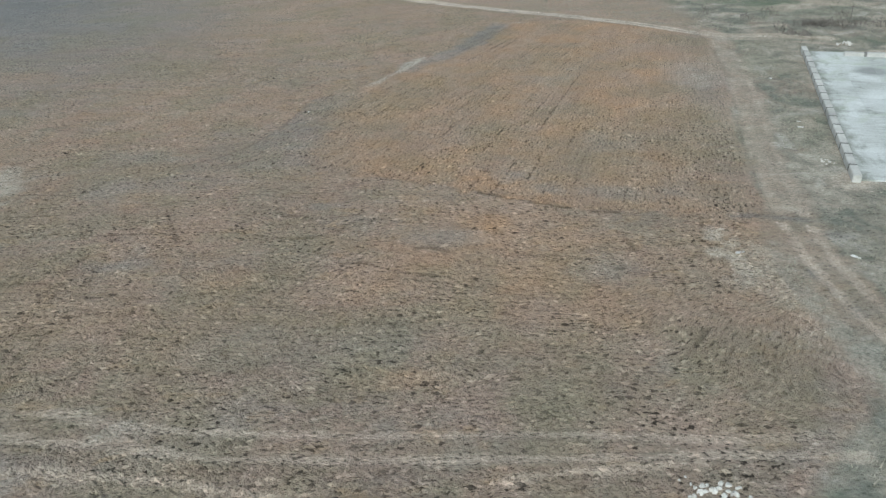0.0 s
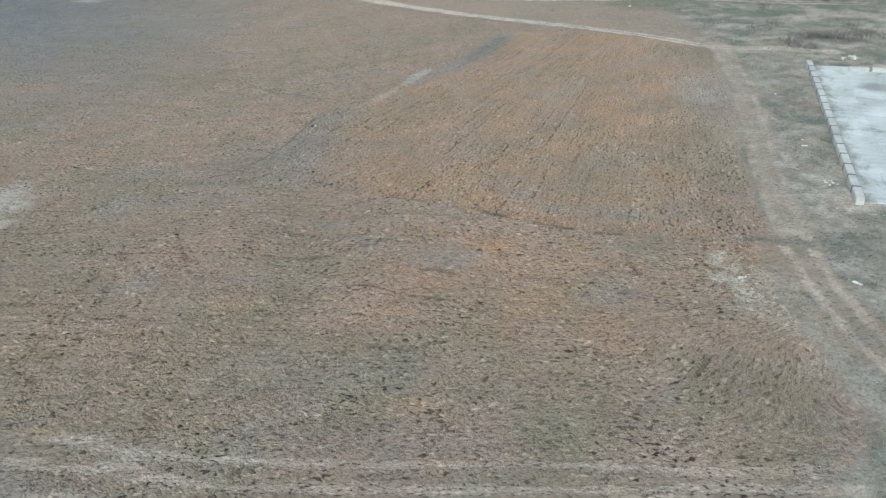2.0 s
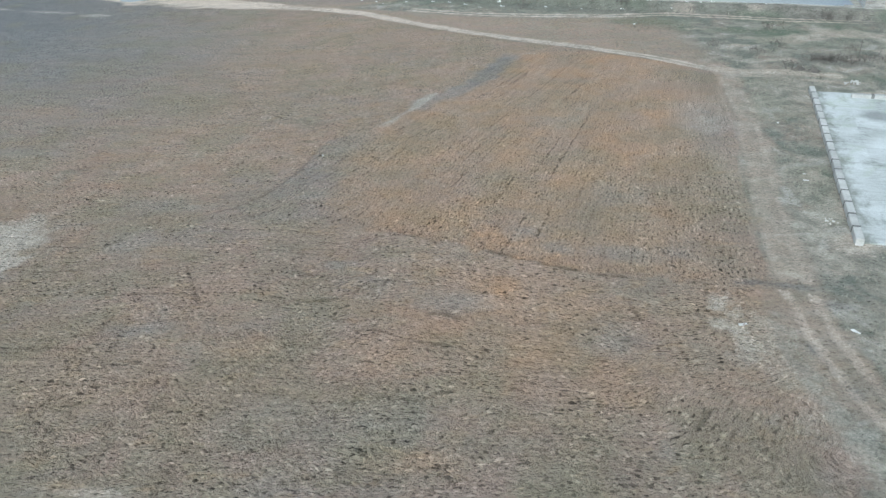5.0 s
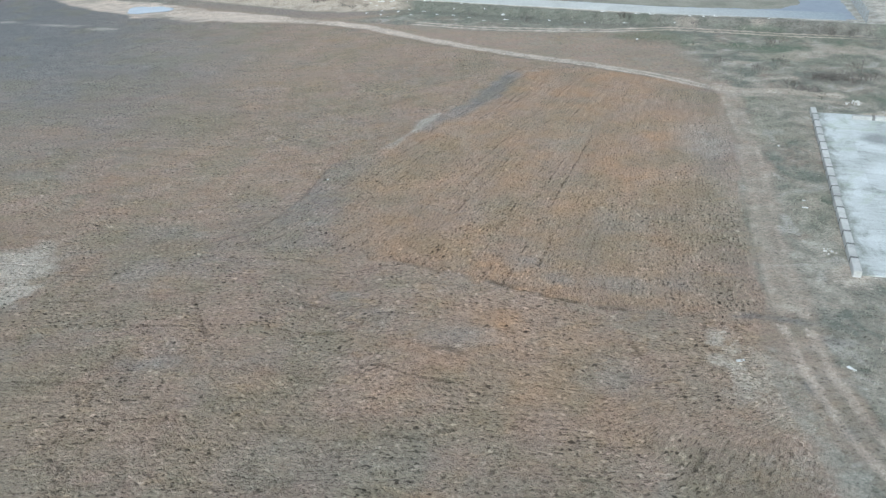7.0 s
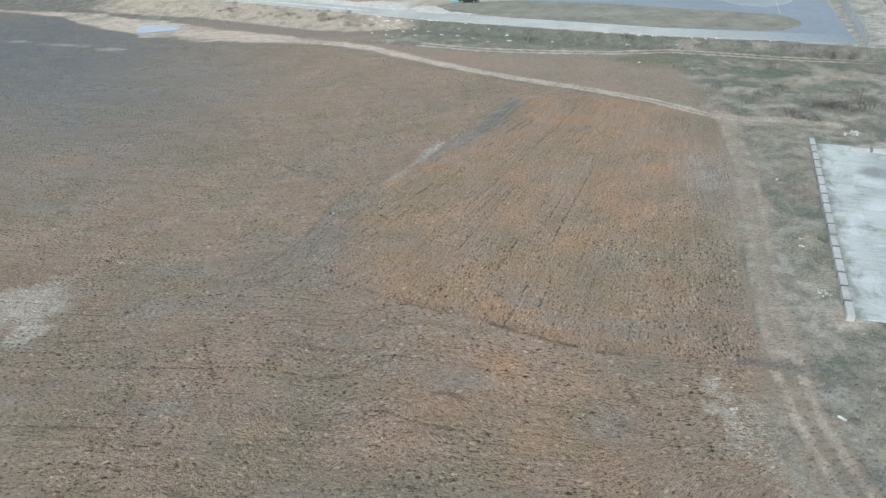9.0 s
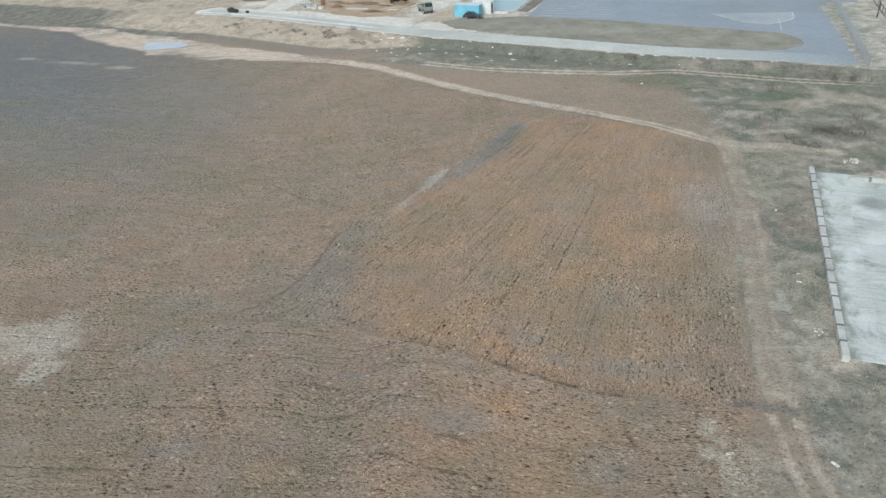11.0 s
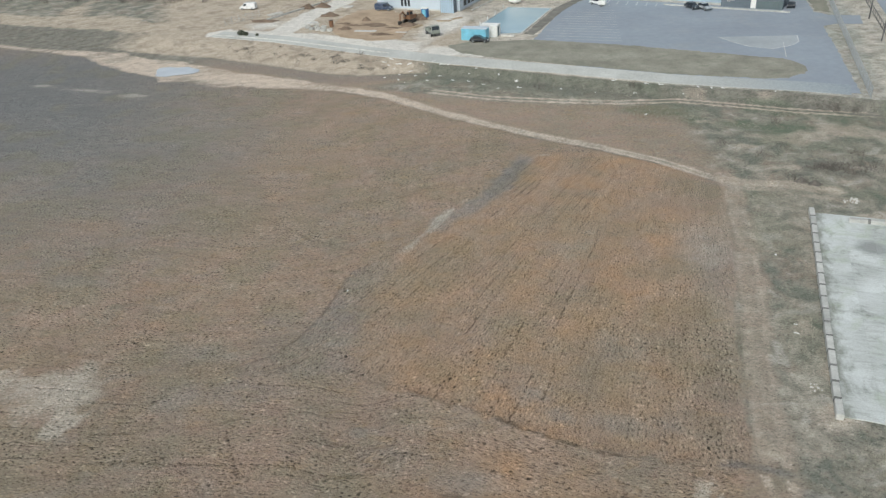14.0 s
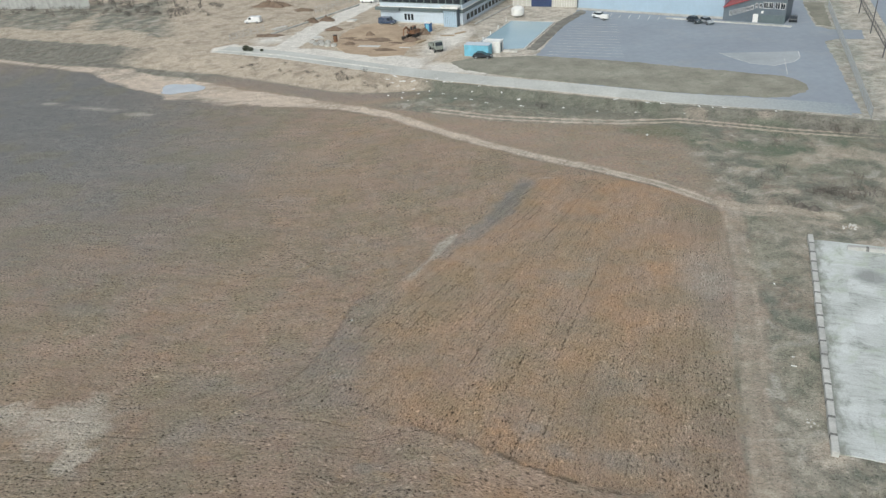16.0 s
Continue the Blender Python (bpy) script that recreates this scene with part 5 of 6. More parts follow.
car("car", pose(*up(63.2, 201.4), SITE + 0.05, 0, 0, -70), CAR_SILVER, "grey car parked by the kerb")
car("car", pose(*up(84.0, 194.6), SITE + 0.05, 0, 0, 66), CAR_DARK, "black car parked beside the slate office")
car("van", pose(*up(-27.2, 251.4), SITE, 0, 0, 160), CAR_WHITE, "white van far along the site road", True)

trailer = thing("trailer", pose(*up(39.6, 209.4), SITE + 0.05, 0, 0, -30), "small white box trailer", "trailer")
part("box", boxed(-1.0, -0.65, 0.45, 1.0, 0.65, 1.4, 0.04), PAINT_WHITE, trailer)
part("drawbar", tubed((1.0, 0, 0.45), (2.0, 0, 0.4), 0.05), STEEL, trailer)
for s in (-1, 1):
    wheel(trailer, 0, s * 0.74, 0.28, 0.18)


def excavator(m):
    e = thing("excavator", m, "rusty orange tracked excavator working at the pit", "excavator")
    for s in (-1, 1):
        t = part("track", profile([(-1.5, 0.3), (-1.3, 0.0), (1.3, 0.0), (1.5, 0.3), (1.3, 0.7), (-1.3, 0.7)], s * 0.95 - 0.25, s * 0.95 + 0.25, 0.03), IRON, e, "steel crawler track")
        for k in range(5):
            part("roller", tubed((-1.0 + 0.5 * k, s * 0.95 - 0.28, 0.3), (-1.0 + 0.5 * k, s * 0.95 + 0.28, 0.3), 0.16), IRON, t)
    part("turntable", tubed((0, 0, 0.6), (0, 0, 0.95), 0.6, sides=12), IRON, e)
    part("body", boxed(-1.7, -1.2, 0.95, 1.0, 1.2, 1.9, 0.08), DIGGER, e)
    part("counterweight", boxed(-2.0, -1.15, 1.0, -1.702, 1.15, 1.8, 0.08), IRON, e)
    cab = part("cab", boxed(-0.2, 0.3, 1.9, 1.25, 1.2, 3.0, 0.06), DIGGER, e)
    part("window", boxed(1.252, 0.4, 2.1, 1.27, 1.1, 2.9), GLASS, cab)
    part("window", boxed(-0.05, 1.202, 2.2, 1.1, 1.22, 2.9), GLASS, cab)
    part("boom", tube(tubed((0.9, -0.2, 1.7), (2.2, -0.2, 3.0), 0.26, 0.24), (2.2, -0.2, 3.0), (3.3, -0.2, 2.6), 0.24, 0.18), DIGGER, e)
    part("stick", tubed((3.3, -0.2, 2.7), (3.5, -0.2, 0.9), 0.18, 0.14), DIGGER, e)
    part("cylinder", tubed((1.3, -0.2, 1.6), (2.1, -0.2, 2.7), 0.09), STEEL, e)
    part("bucket", profile([(3.3, 1.0), (4.0, 0.9), (3.9, 0.1), (3.3, 0.0), (3.0, 0.4)], -0.65, 0.25, 0.03), IRON, e)
    return e


def dumper(m):
    d = thing("dump_truck", m, "grey-green site dump truck with a pale cab", "truck")
    part("chassis", boxed(-2.2, -0.45, 0.55, 2.4, 0.45, 0.8), IRON, d)
    cab = part("cab", profile([(1.0, 0.8), (1.0, 2.5), (2.1, 2.5), (2.5, 1.6), (2.5, 0.7)], -1.05, 1.05, 0.06), DRAB, d)
    part("windscreen", profile([(2.13, 2.42), (2.16, 2.42), (2.52, 1.62), (2.49, 1.62)], -0.9, 0.9), GLASS, cab)
    for s in (-1, 1):
        y = s * 1.06
        part("side_window", boxed(1.2, min(y, y + s * 0.015), 1.6, 1.95, max(y, y + s * 0.015), 2.3), GLASS, cab)
    bed = part("bed", boxed(-2.5, -1.1, 0.85, 0.8, 1.1, 0.95), DRAB, d)
    for q in ((-2.5, -1.1, 0.953, 0.8, -1.02, 1.6), (-2.5, 1.02, 0.953, 0.8, 1.1, 1.6), (0.7, -1.015, 0.953, 0.8, 1.015, 1.9), (-2.5, -1.015, 0.953, -2.42, 1.015, 1.5)):
        part("side_board", boxed(*q), DRAB, bed)
    for x in (-1.6, 1.7):
        for s in (-1, 1):
            wheel(d, x, s * 0.95, 0.5, 0.32)
    return d


excavator(pose(-12.0, 198.4, SITE + 0.06, 0, 0, 235))
dumper(pose(*up(-5.8, 188.6), SITE, 0, 0, -68))


# ---- site clutter ----
def heap(name, x, y, rx, ry, h, material, label, category, seed, turn=0.0, z=SITE, kind=""):
    n, rings = 26, 9
    rnd = random.Random(seed)
    off = rnd.uniform(0, 100)
    co, faces = [], []
    for i in range(rings + 1):
        q = i / rings
        for k in range(n):
            a = 2 * math.pi * k / n
            lump = 0.75 + 0.5 * noise.noise((math.cos(a) * 1.3 + off, math.sin(a) * 1.3, q * 1.5))
            rr = (1 - q) * lump
            co.append((rx * rr * math.cos(a), ry * rr * math.sin(a), h * (1 - (1 - q) ** 1.8) * (0.8 + 0.5 * noise.noise((math.cos(a) * 2 + off, math.sin(a) * 2, q * 3))) - 0.06))
    for i in range(rings):
        for k in range(n):
            faces.append((i * n + k, i * n + (k + 1) % n, (i + 1) * n + (k + 1) % n, (i + 1) * n + k))
    me = np_mesh(name, np.array(co), np.array(faces))
    me.materials.append(material)
    ob = new(name, me)
    ob.matrix_world = pose(x, y, z, 0, 0, turn)
    return tagged(ob, label, category, kind=kind)


for k, (x, y, rx, ry, h) in enumerate(((-62.5, 256, 9, 3.5, 2.0), (-44, 229, 3.4, 2.2, 1.3), (-39.6, 229.4, 3.6, 2.0, 1.4), (-35.6, 217, 3.4, 2.2, 1.1), (-54, 214.5, 6, 2.4, 0.6), (-24.4, 208, 2.4, 1.5, 1.1), (-12.2, 199.6, 4.0, 2.2, 1.0), (-9.4, 206.5, 2.6, 2.2, 1.5), (-29, 199.5, 2.6, 1.6, 0.8), (-19, 191.4, 5.5, 1.4, 0.6), (-27, 203, 6, 1.2, 0.4), (-50, 246, 5, 2, 0.9), (-22, 202.4, 6.5, 3.2, 0.4), (-16.5, 198, 4.5, 1.8, 0.35), (-30, 206, 4, 1.6, 0.4))):
    heap("earth_mound", *up(x, y), rx, ry, h, SPOIL, "heap of dug brown soil on the building site", "earth mound", 20 + k, -20)
sheet("pit_slab", up_all([(-26.5, 196.3), (-20.8, 194.4), (-20.4, 196.2), (-26, 197.8)]), SITE - 0.05, SITE + 0.09, RUBBLE, "pale cast foundation slab in the dug pit", "foundation")
sheet("pit_slab", up_all([(-15.5, 192.8), (-12.6, 191.8), (-12.4, 192.8), (-15.2, 193.6)]), SITE - 0.05, SITE + 0.09, RUBBLE, "pale cast foundation slab in the dug pit", "foundation")

toilet = thing("portable_toilet", pose(*up(-8.3, 208.6), SITE, 0, 0, -20), "blue plastic portable toilet with a pale roof", "toilet cabin")
part("cabin", boxed(-0.8, -0.7, 0.0, 0.8, 0.7, 2.2, 0.04), BLUE_DEEP, toilet)
part("roof", boxed(-0.85, -0.75, 2.2, 0.85, 0.75, 2.42, 0.08), PAINT_WHITE, toilet)
part("door", boxed(-0.45, -0.74, 0.15, 0.45, -0.702, 2.0), BLUE_BOX, toilet)
silo = thing("white_tank", pose(*up(-12.9, 220.0), SITE, 0, 0, 0), "tall white upright tank by the wall", "tank")
part("shell", tubed((0, 0, 0.3), (0, 0, 2.9), 0.48, sides=16), PAINT_WHITE, silo)
part("dome", tubed((0, 0, 2.902), (0, 0, 3.15), 0.46, 0.2, sides=16), PAINT_WHITE, silo)
for k in range(3):
    part("leg", tubed((0.35 * math.cos(2.1 * k), 0.35 * math.sin(2.1 * k), -0.05), (0.35 * math.cos(2.1 * k), 0.35 * math.sin(2.1 * k), 0.3), 0.05), STEEL, silo)
tank = thing("white_tank", pose(*up(16.8, 219.6), SITE, 0, 0, -20), "squat round white tank with a coned top", "tank")
part("shell", tubed((0, 0, 0.6), (0, 0, 2.3), 1.75, sides=20), PAINT_WHITE, tank)
part("top", tube(tubed((0, 0, 2.302), (0, 0, 2.75), 1.72, 1.1, sides=20), (0, 0, 2.75), (0, 0, 2.95), 1.1, 0.4, sides=20), PAINT_WHITE, tank)
part("stand", tubed((0, 0, -0.05), (0, 0, 0.6), 1.0, sides=14), CONCRETE, tank)
part("hatch", tubed((0, 0, 2.952), (0, 0, 3.12), 0.3, sides=12), STEEL, tank)


def concrete_ring(m):
    r = thing("concrete_ring", m, "pale concrete well ring lying on the ground", "concrete ring", "well rings on the site")
    bm = bmesh.new()
    n = 18
    loops = [[bm.verts.new((q * math.cos(2 * math.pi * k / n), q * math.sin(2 * math.pi * k / n), z)) for k in range(n)] for q, z in ((0.75, 0), (0.75, 0.55), (0.6, 0.55), (0.6, 0))]
    for a, b in zip(loops, loops[1:] + loops[:1]):
        for k in range(n):
            bm.faces.new((a[k], a[(k + 1) % n], b[(k + 1) % n], b[k]))
    part("ring", bm, CONCRETE, r)
    part("step_iron", boxed(-0.15, -0.6, 0.2, 0.15, -0.5, 0.25), IRON, r)
    return r


ring = concrete_ring(pose(*up(-38.2, 201.2), SITE))
for x, y, a in ((-36.4, 200.4, 40), (-37.2, 203.2, 80), (-35.2, 202.4, 10), (-34.8, 199.0, 130), (-33.0, 198.6, 20), (-39.6, 203.4, 60)):
    copy_thing(ring, pose(*up(x, y), SITE, 0, 0, a))


def stack(name, m, label, n, ln, w, h, material, spread=0.3):
    s = thing(name, m, label, "timber stack" if material is WOOD else "slab stack")
    for k in range(n):
        layer, row = divmod(k, 4)
        o = part("plank" if material is WOOD else "slab", boxed(-ln / 2, 0, 0, ln / 2, w, h), material, s)
        o.location = (random.uniform(-spread, spread), row * (w + 0.04), layer * (h + 0.01))
    return s


stack("slab_stack", pose(*up(-38.4, 206.4), SITE, 0, 0, 20), "stack of pale concrete slabs", 8, 2.4, 0.6, 0.2, RUBBLE)
stack("timber_stack", pose(-50.6, 216.4, SITE, 0, 0, 50), "stack of pale timber beside the trench", 12, 4.2, 0.35, 0.14, RUBBLE)
stack("timber_stack", pose(*up(-9.6, 197.4), SITE, 0, 0, 52), "pale boards leaning by the dug soil", 8, 3.4, 0.3, 0.12, WOOD)
stack("timber_stack", pose(*up(-3.2, 202.0), SITE, 0, 0, -10), "loose boards on the gravel yard", 6, 3.4, 0.3, 0.1, WOOD)
stack("timber_stack", pose(*up(0.6, 204.2), SITE, 0, 0, 30), "loose boards on the gravel yard", 6, 3.0, 0.3, 0.1, WOOD)
stack("slab_stack", pose(*up(-32, 226), SITE, 0, 0, -10), "stack of pale concrete slabs", 6, 2.4, 0.7, 0.15, RUBBLE)
barrel = thing("oil_drum", pose(*up(-33.2, 203.2), SITE), "rusty brown steel drum on the gravel", "drum")
part("shell", tubed((0, 0, 0), (0, 0, 1.7), 0.55, sides=14), DIGGER, barrel)
for z in (0.0, 0.85, 1.66):
    part("hoop", tubed((0, 0, z), (0, 0, z + 0.06), 0.58, sides=14), IRON, barrel)


# ---- fences ----
def fence(name, a, b, height, label, material=STEEL, step=2.5, wires=9, pickets=14, thick=0.008):
    a, b = Vector(a), Vector(b)
    n = max(1, round((b - a).length / step))
    run = (b - a) / n
    ang = math.degrees(math.atan2(run.y, run.x))
    f = thing(name, pose(a.x, a.y, SITE, 0, 0, ang), label, "fence")
    post = panel = None
    w = run.length
    for k in range(n + 1):
        if post is None:
            post = part("post", tubed((0, 0, -0.3), (0, 0, height + 0.1), 0.05, sides=6), material, f)
        else:
            o = new("post", post.data)
            o.parent, o.location = f, (w * k, 0, 0)
    for k in range(n):
        if panel is None:
            bm = bmesh.new()
            for j in range(wires):
                z = 0.08 + (height - 0.12) * j / (wires - 1)
                box(bm, 0.05, -thick, z - thick, w - 0.05, thick, z + thick)
            for j in range(1, pickets + 1):
                x = w * j / (pickets + 1)
                box(bm, x - 0.004, -0.004, 0.06, x + 0.004, 0.004, height)
            panel = part("mesh_panel", bm, material, f)
        else:
            o = new("mesh_panel", panel.data)
            o.parent, o.location = f, (w * k, 0, 0)
    return f


fence("mesh_fence", up(71.2, 127.0), up(98.8, 209), 2.0, "grey welded mesh fence along the car park", STEEL, 2.5, 13, 20, 0.012)
fence("site_fence", up(-64.2, 211.4), up(-56.6, 220.6), 1.9, "grey mesh fence panels of the building site")
fence("site_fence", up(-45, 241), up(-30, 262), 1.9, "grey mesh fence panels of the building site")
fence("rail_fence", up(84, 139), up(113, 224), 1.3, "low dark rail fence along the outer road", POLE, 3.0, 2, 0, 0.06)
sheet("outer_road", up_all([(86.5, 138), (115, 222), (135, 216), (106, 131)]), SITE - 0.2, SITE + 0.06, ASPHALT, "grey outer road beyond the rail fence", "road")


def pole(m):
    p = thing("utility_pole", m, "slim dark utility pole beside the outer road", "pole", "poles along the outer road")
    part("mast", tubed((0, 0, -0.2), (0, 0, 8.0), 0.13, 0.09, sides=8), POLE, p)
    part("cross_arm", boxed(-0.6, -0.05, 7.4, 0.6, 0.05, 7.52), POLE, p)
    for s in (-0.5, 0, 0.5):
        part("insulator", tubed((s, 0, 7.52), (s, 0, 7.7), 0.05, 0.04, sides=6), PAINT_WHITE, p)
    return p


pole0 = pole(pose(*up(96.6, 180.8), SITE, 0, 0, 70))
for x, y in ((90.2, 161.9), (103, 200.4)):
    copy_thing(pole0, pose(*up(x, y), SITE, 0, 0, 70))


# ---- rubble, litter and plants ----
def chunk_mesh(seed, size, flat=0.7):
    rnd = random.Random(seed)
    bm = bmesh.new()
    bmesh.ops.create_icosphere(bm, subdivisions=1, radius=size)
    for v in bm.verts:
        v.co *= rnd.uniform(0.7, 1.15)
        v.co.z *= flat
    return bm


def rubble_pile(m, n, spread, size, label, seed):
    pile = thing("rubble_pile", m, label, "rubble")
    rnd = random.Random(seed)
    for k in range(n):
        r, a = spread * math.sqrt(rnd.random()), rnd.uniform(0, 6.28)
        s = size * rnd.uniform(0.5, 1.1)
        o = part("chunk", chunk_mesh(seed * 100 + k, s), RUBBLE, pile)
        o.location = (r * math.cos(a), r * math.sin(a) * 0.7, s * 0.35 + 0.25 * size * (1 - r / spread))
        o.rotation_euler = (rnd.uniform(0, 3), rnd.uniform(0, 3), rnd.uniform(0, 6))
    return pile


rubble_pile(pose(11.0, 21.0, gz(11.0, 21.0)), 40, 1.3, 0.17, "pile of white broken concrete at the field edge", 3)
rubble_pile(pose(50.8, 89.6, gz(50.8, 89.6)), 16, 1.1, 0.21, "pile of white broken concrete near the yard", 4)
rubble_pile(pose(31.3, 54.3, gz(31.3, 54.3)), 9, 0.9, 0.12, "few white crumbs of concrete beside the track", 5)
rubble_pile(pose(10.0, 21.9, gz(10, 21.9)), 5, 0.5, 0.1, "few white crumbs of concrete on the soil", 6)

SCRAP = []
for k in range(4):
    rnd = random.Random(50 + k)
    bm = bmesh.new()
    bmesh.ops.create_grid(bm, x_segments=4, y_segments=3, size=0.5)
    for v in bm.verts:
        v.co.x *= 0.9 + 0.3 * k % 1
        v.co.y *= 0.6
        v.co.z = abs(rnd.gauss(0, 0.12))
    ext = bmesh.ops.extrude_face_region(bm, geom=bm.faces[:])
    bmesh.ops.translate(bm, vec=(0, 0, 0.02), verts=[g for g in ext["geom"] if isinstance(g, bmesh.types.BMVert)])
    me = bpy.data.meshes.new("scrap")
    bm.to_mesh(me)
    bm.free()
    me.materials.append(LITTER)
    SCRAP.append(me)


def on_slope(x, y):
    """Draws a place of the plan in to where it lies on the bank."""
    a, b = x, y
    for _ in range(6):
        k = gz(a, b) / SITE
        u = up(x, y)
        a, b = x + (u[0] - x) * k, y + (u[1] - y) * k
    return a, b


def scrap(x, y, size, label="scrap of white plastic litter on the rough grass"):
    x, y = on_slope(x, y)
    ob = new("litter_scrap", SCRAP[random.randrange(4)])
    ob.matrix_world = pose(x, y, gz(x, y) + 0.05, 0, 0, random.uniform(0, 360)) @ Matrix.Diagonal((0.8 * size, 0.8 * size, 0.8 * size, 1))
    tagged(ob, label, "litter", "litter on the waste ground")


random.seed(11)
for x, y, s in ((-14.6, 168, 0.9), (-12.6, 163.6, 1.0), (-13.4, 160.5, 0.8), (-10.2, 163, 0.9), (-8.4, 166, 0.7), (-9.8, 158, 0.8), (-5, 164.5, 1.0), (-3, 161.5, 0.9), (-1.6, 158.4, 0.8), (-12, 156, 0.7), (-7, 160.5, 0.6),
                (11.9, 147.2, 1.2), (12.2, 143.4, 0.8), (4.2, 157.2, 0.6), (-16, 166, 0.8), (38.4, 139.0, 1.3), (36, 140.4, 0.8), (32.4, 124.9, 0.8), (44, 135, 0.7), (30, 141, 0.9), (48, 133.2, 1.0), (2.4, 149, 0.7), (20, 141, 0.7),
                (36.5, 77, 0.45), (33.5, 63.6, 0.4), (33.0, 62.2, 0.35), (46, 133.6, 0.6), (-14.8, 163.2, 0.7), (-6.4, 156, 0.6), (8.6, 150.4, 0.6), (56, 130, 0.6), (-15, 154.5, 0.7), (-12, 152.5, 0.6), (-8.6, 154.6, 0.8), (-6, 151, 0.6), (-3.4, 153.6, 0.7), (-0.8, 150.2, 0.7), (2.8, 153, 0.6), (5.4, 146.4, 0.5), (-10.6, 150.4, 0.5), (8, 143.5, 0.5), (26, 138, 0.6), (33, 136.4, 0.5), (41, 133.4, 0.5)):
    scrap(x, y, s)
scrap(-12.6, 73.2, 0.35, "scrap of white litter on the ploughed soil")
scrap(19.25, 40.5, 0.5, "pale board lying on the field edge")
scrap(26.0, 39.2, 0.5, "pale scrap lying beside the track")


def tangle(seed, height, stems, spread, depth=3):
    """Bare stems that fork into ever finer twigs."""
    rnd = random.Random(seed)
    bm = bmesh.new()

    def grow(a, way, ln, r, left):
        b = a + way * ln
        tube(bm, a, b, r, r * 0.6, sides=4)
        if left:
            for _ in range(rnd.choice((2, 3, 3))):
                w = (way + Vector((rnd.gauss(0, 0.55), rnd.gauss(0, 0.55), rnd.gauss(0.1, 0.3)))).normalized()
                grow(a + way * ln * rnd.uniform(0.5, 1.0), w, ln * rnd.uniform(0.55, 0.8), r * 0.55, left - 1)
    for _ in range(stems):
        a = Vector((rnd.gauss(0, spread), rnd.gauss(0, spread), -0.05))
        w = Vector((rnd.gauss(0, 0.35), rnd.gauss(0, 0.35), 1)).normalized()
        grow(a, w, height * rnd.uniform(0.3, 0.5), height * 0.012 + 0.006, depth)
    return bm


def plant(name, m, seed, height, stems, spread, label, category, group):
    p = thing(name, m, label, category, group)
    tagged(part("lower_brush", tangle(seed, height, max(1, stems // 2), spread, 2), BARK, p), kind="stuff")
    tagged(part("brushwood", tangle(seed + 1, height, stems, spread, 3), BARK, p), kind="stuff")
    return p


shrubs = [plant("bare_shrub", pose(54 + 3 * k, 99 - k, gz(54 + 3 * k, 99 - k)), 70 + 5 * k, 1.2 + 0.35 * k, 8 + k, 0.55, "leafless brown shrub in a winter thicket", "shrub", "leafless shrubs on the waste ground") for k in range(3)]
random.seed(21)
for k in range(13):
    x, y = 53.5 + random.gauss(0, 3.4), 99.6 + random.gauss(0, 1.4)
    y -= 0.25 * (x - 53.5)
    copy_thing(shrubs[k % 3], pose(x, y, gz(x, y), 0, 0, random.uniform(0, 360)) @ Matrix.Diagonal((1.1, 1.1, 0.55, 1)))
for x, y in ((61.5, 124.6), (62.4, 123.6), (63.2, 122.4), (46.2, 96.6), (47.8, 95.2), (44.6, 105), (41, 110.4), (58, 104), (60, 92), (49, 108), (66, 121), (52, 118), (24, 141), (33, 137.6), (44, 131.4), (6, 148), (16, 142)):
    copy_thing(shrubs[random.randrange(3)], pose(x, y, gz(x, y), 0, 0, random.uniform(0, 360)) @ Matrix.Diagonal((1, 1, 1, 1)))
heap("brush_heap", 47.0, 96.0, 1.0, 0.7, 0.75, BARK, "dark heap of old brushwood by the track end", "brush heap", 91, 0, gz(47, 96))
heap("brush_heap", 48.4, 95.0, 1.3, 0.8, 0.6, BARK, "dark heap of old brushwood by the track end", "brush heap", 92, 0, gz(48.4, 95))

GREEN = worn("evergreen_leaves", (0.15, 0.165, 0.12), 0.8, 0.0, 1.5, 0.4, (0.1, 0.11, 0.05), 0.5, 0.0, 0.2)


def leaf_clump(seed, r, n):
    rnd = np.random.RandomState(seed)
    d = rnd.normal(size=(n, 3))
    d /= np.linalg.norm(d, axis=1, keepdims=True)
    c = d * (r * rnd.uniform(0.55, 1.0, (n, 1))) * [1, 1, 0.7] + [0, 0, r * 0.7]
    u, v = rnd.normal(size=(n, 3)), rnd.normal(size=(n, 3))
    u *= 0.13 / np.linalg.norm(u, axis=1, keepdims=True)
    v *= 0.07 / np.linalg.norm(v, axis=1, keepdims=True)
    co = np.stack([c - u, c + v, c + u, c - v], 1).reshape(-1, 3)
    return np_mesh("leaves", co, np.arange(4 * n).reshape(-1, 4), False)


def evergreen(m, seed, r, label):
    b = thing("evergreen_bush", m, label, "bush")
    me = leaf_clump(seed, r, 900)
    me.materials.append(GREEN)
    o = new("leaves", me)
    o.parent = b
    tagged(part("lower_brush", tangle(seed, r * 1.2, 5, 0.15, 1), BARK, b), kind="stuff")
    return b


evergreen(pose(*up(-56.6, 199.2), SITE), 5, 1.0, "dark evergreen bush at the brow of the bank")
evergreen(pose(*up(-55.2, 198.6), SITE), 7, 0.7, "dark evergreen bush at the brow of the bank")
tuft = evergreen(pose(*up(-52.0, 197.6), SITE), 6, 0.42, "small dark evergreen bush on the bank")
random.seed(41)
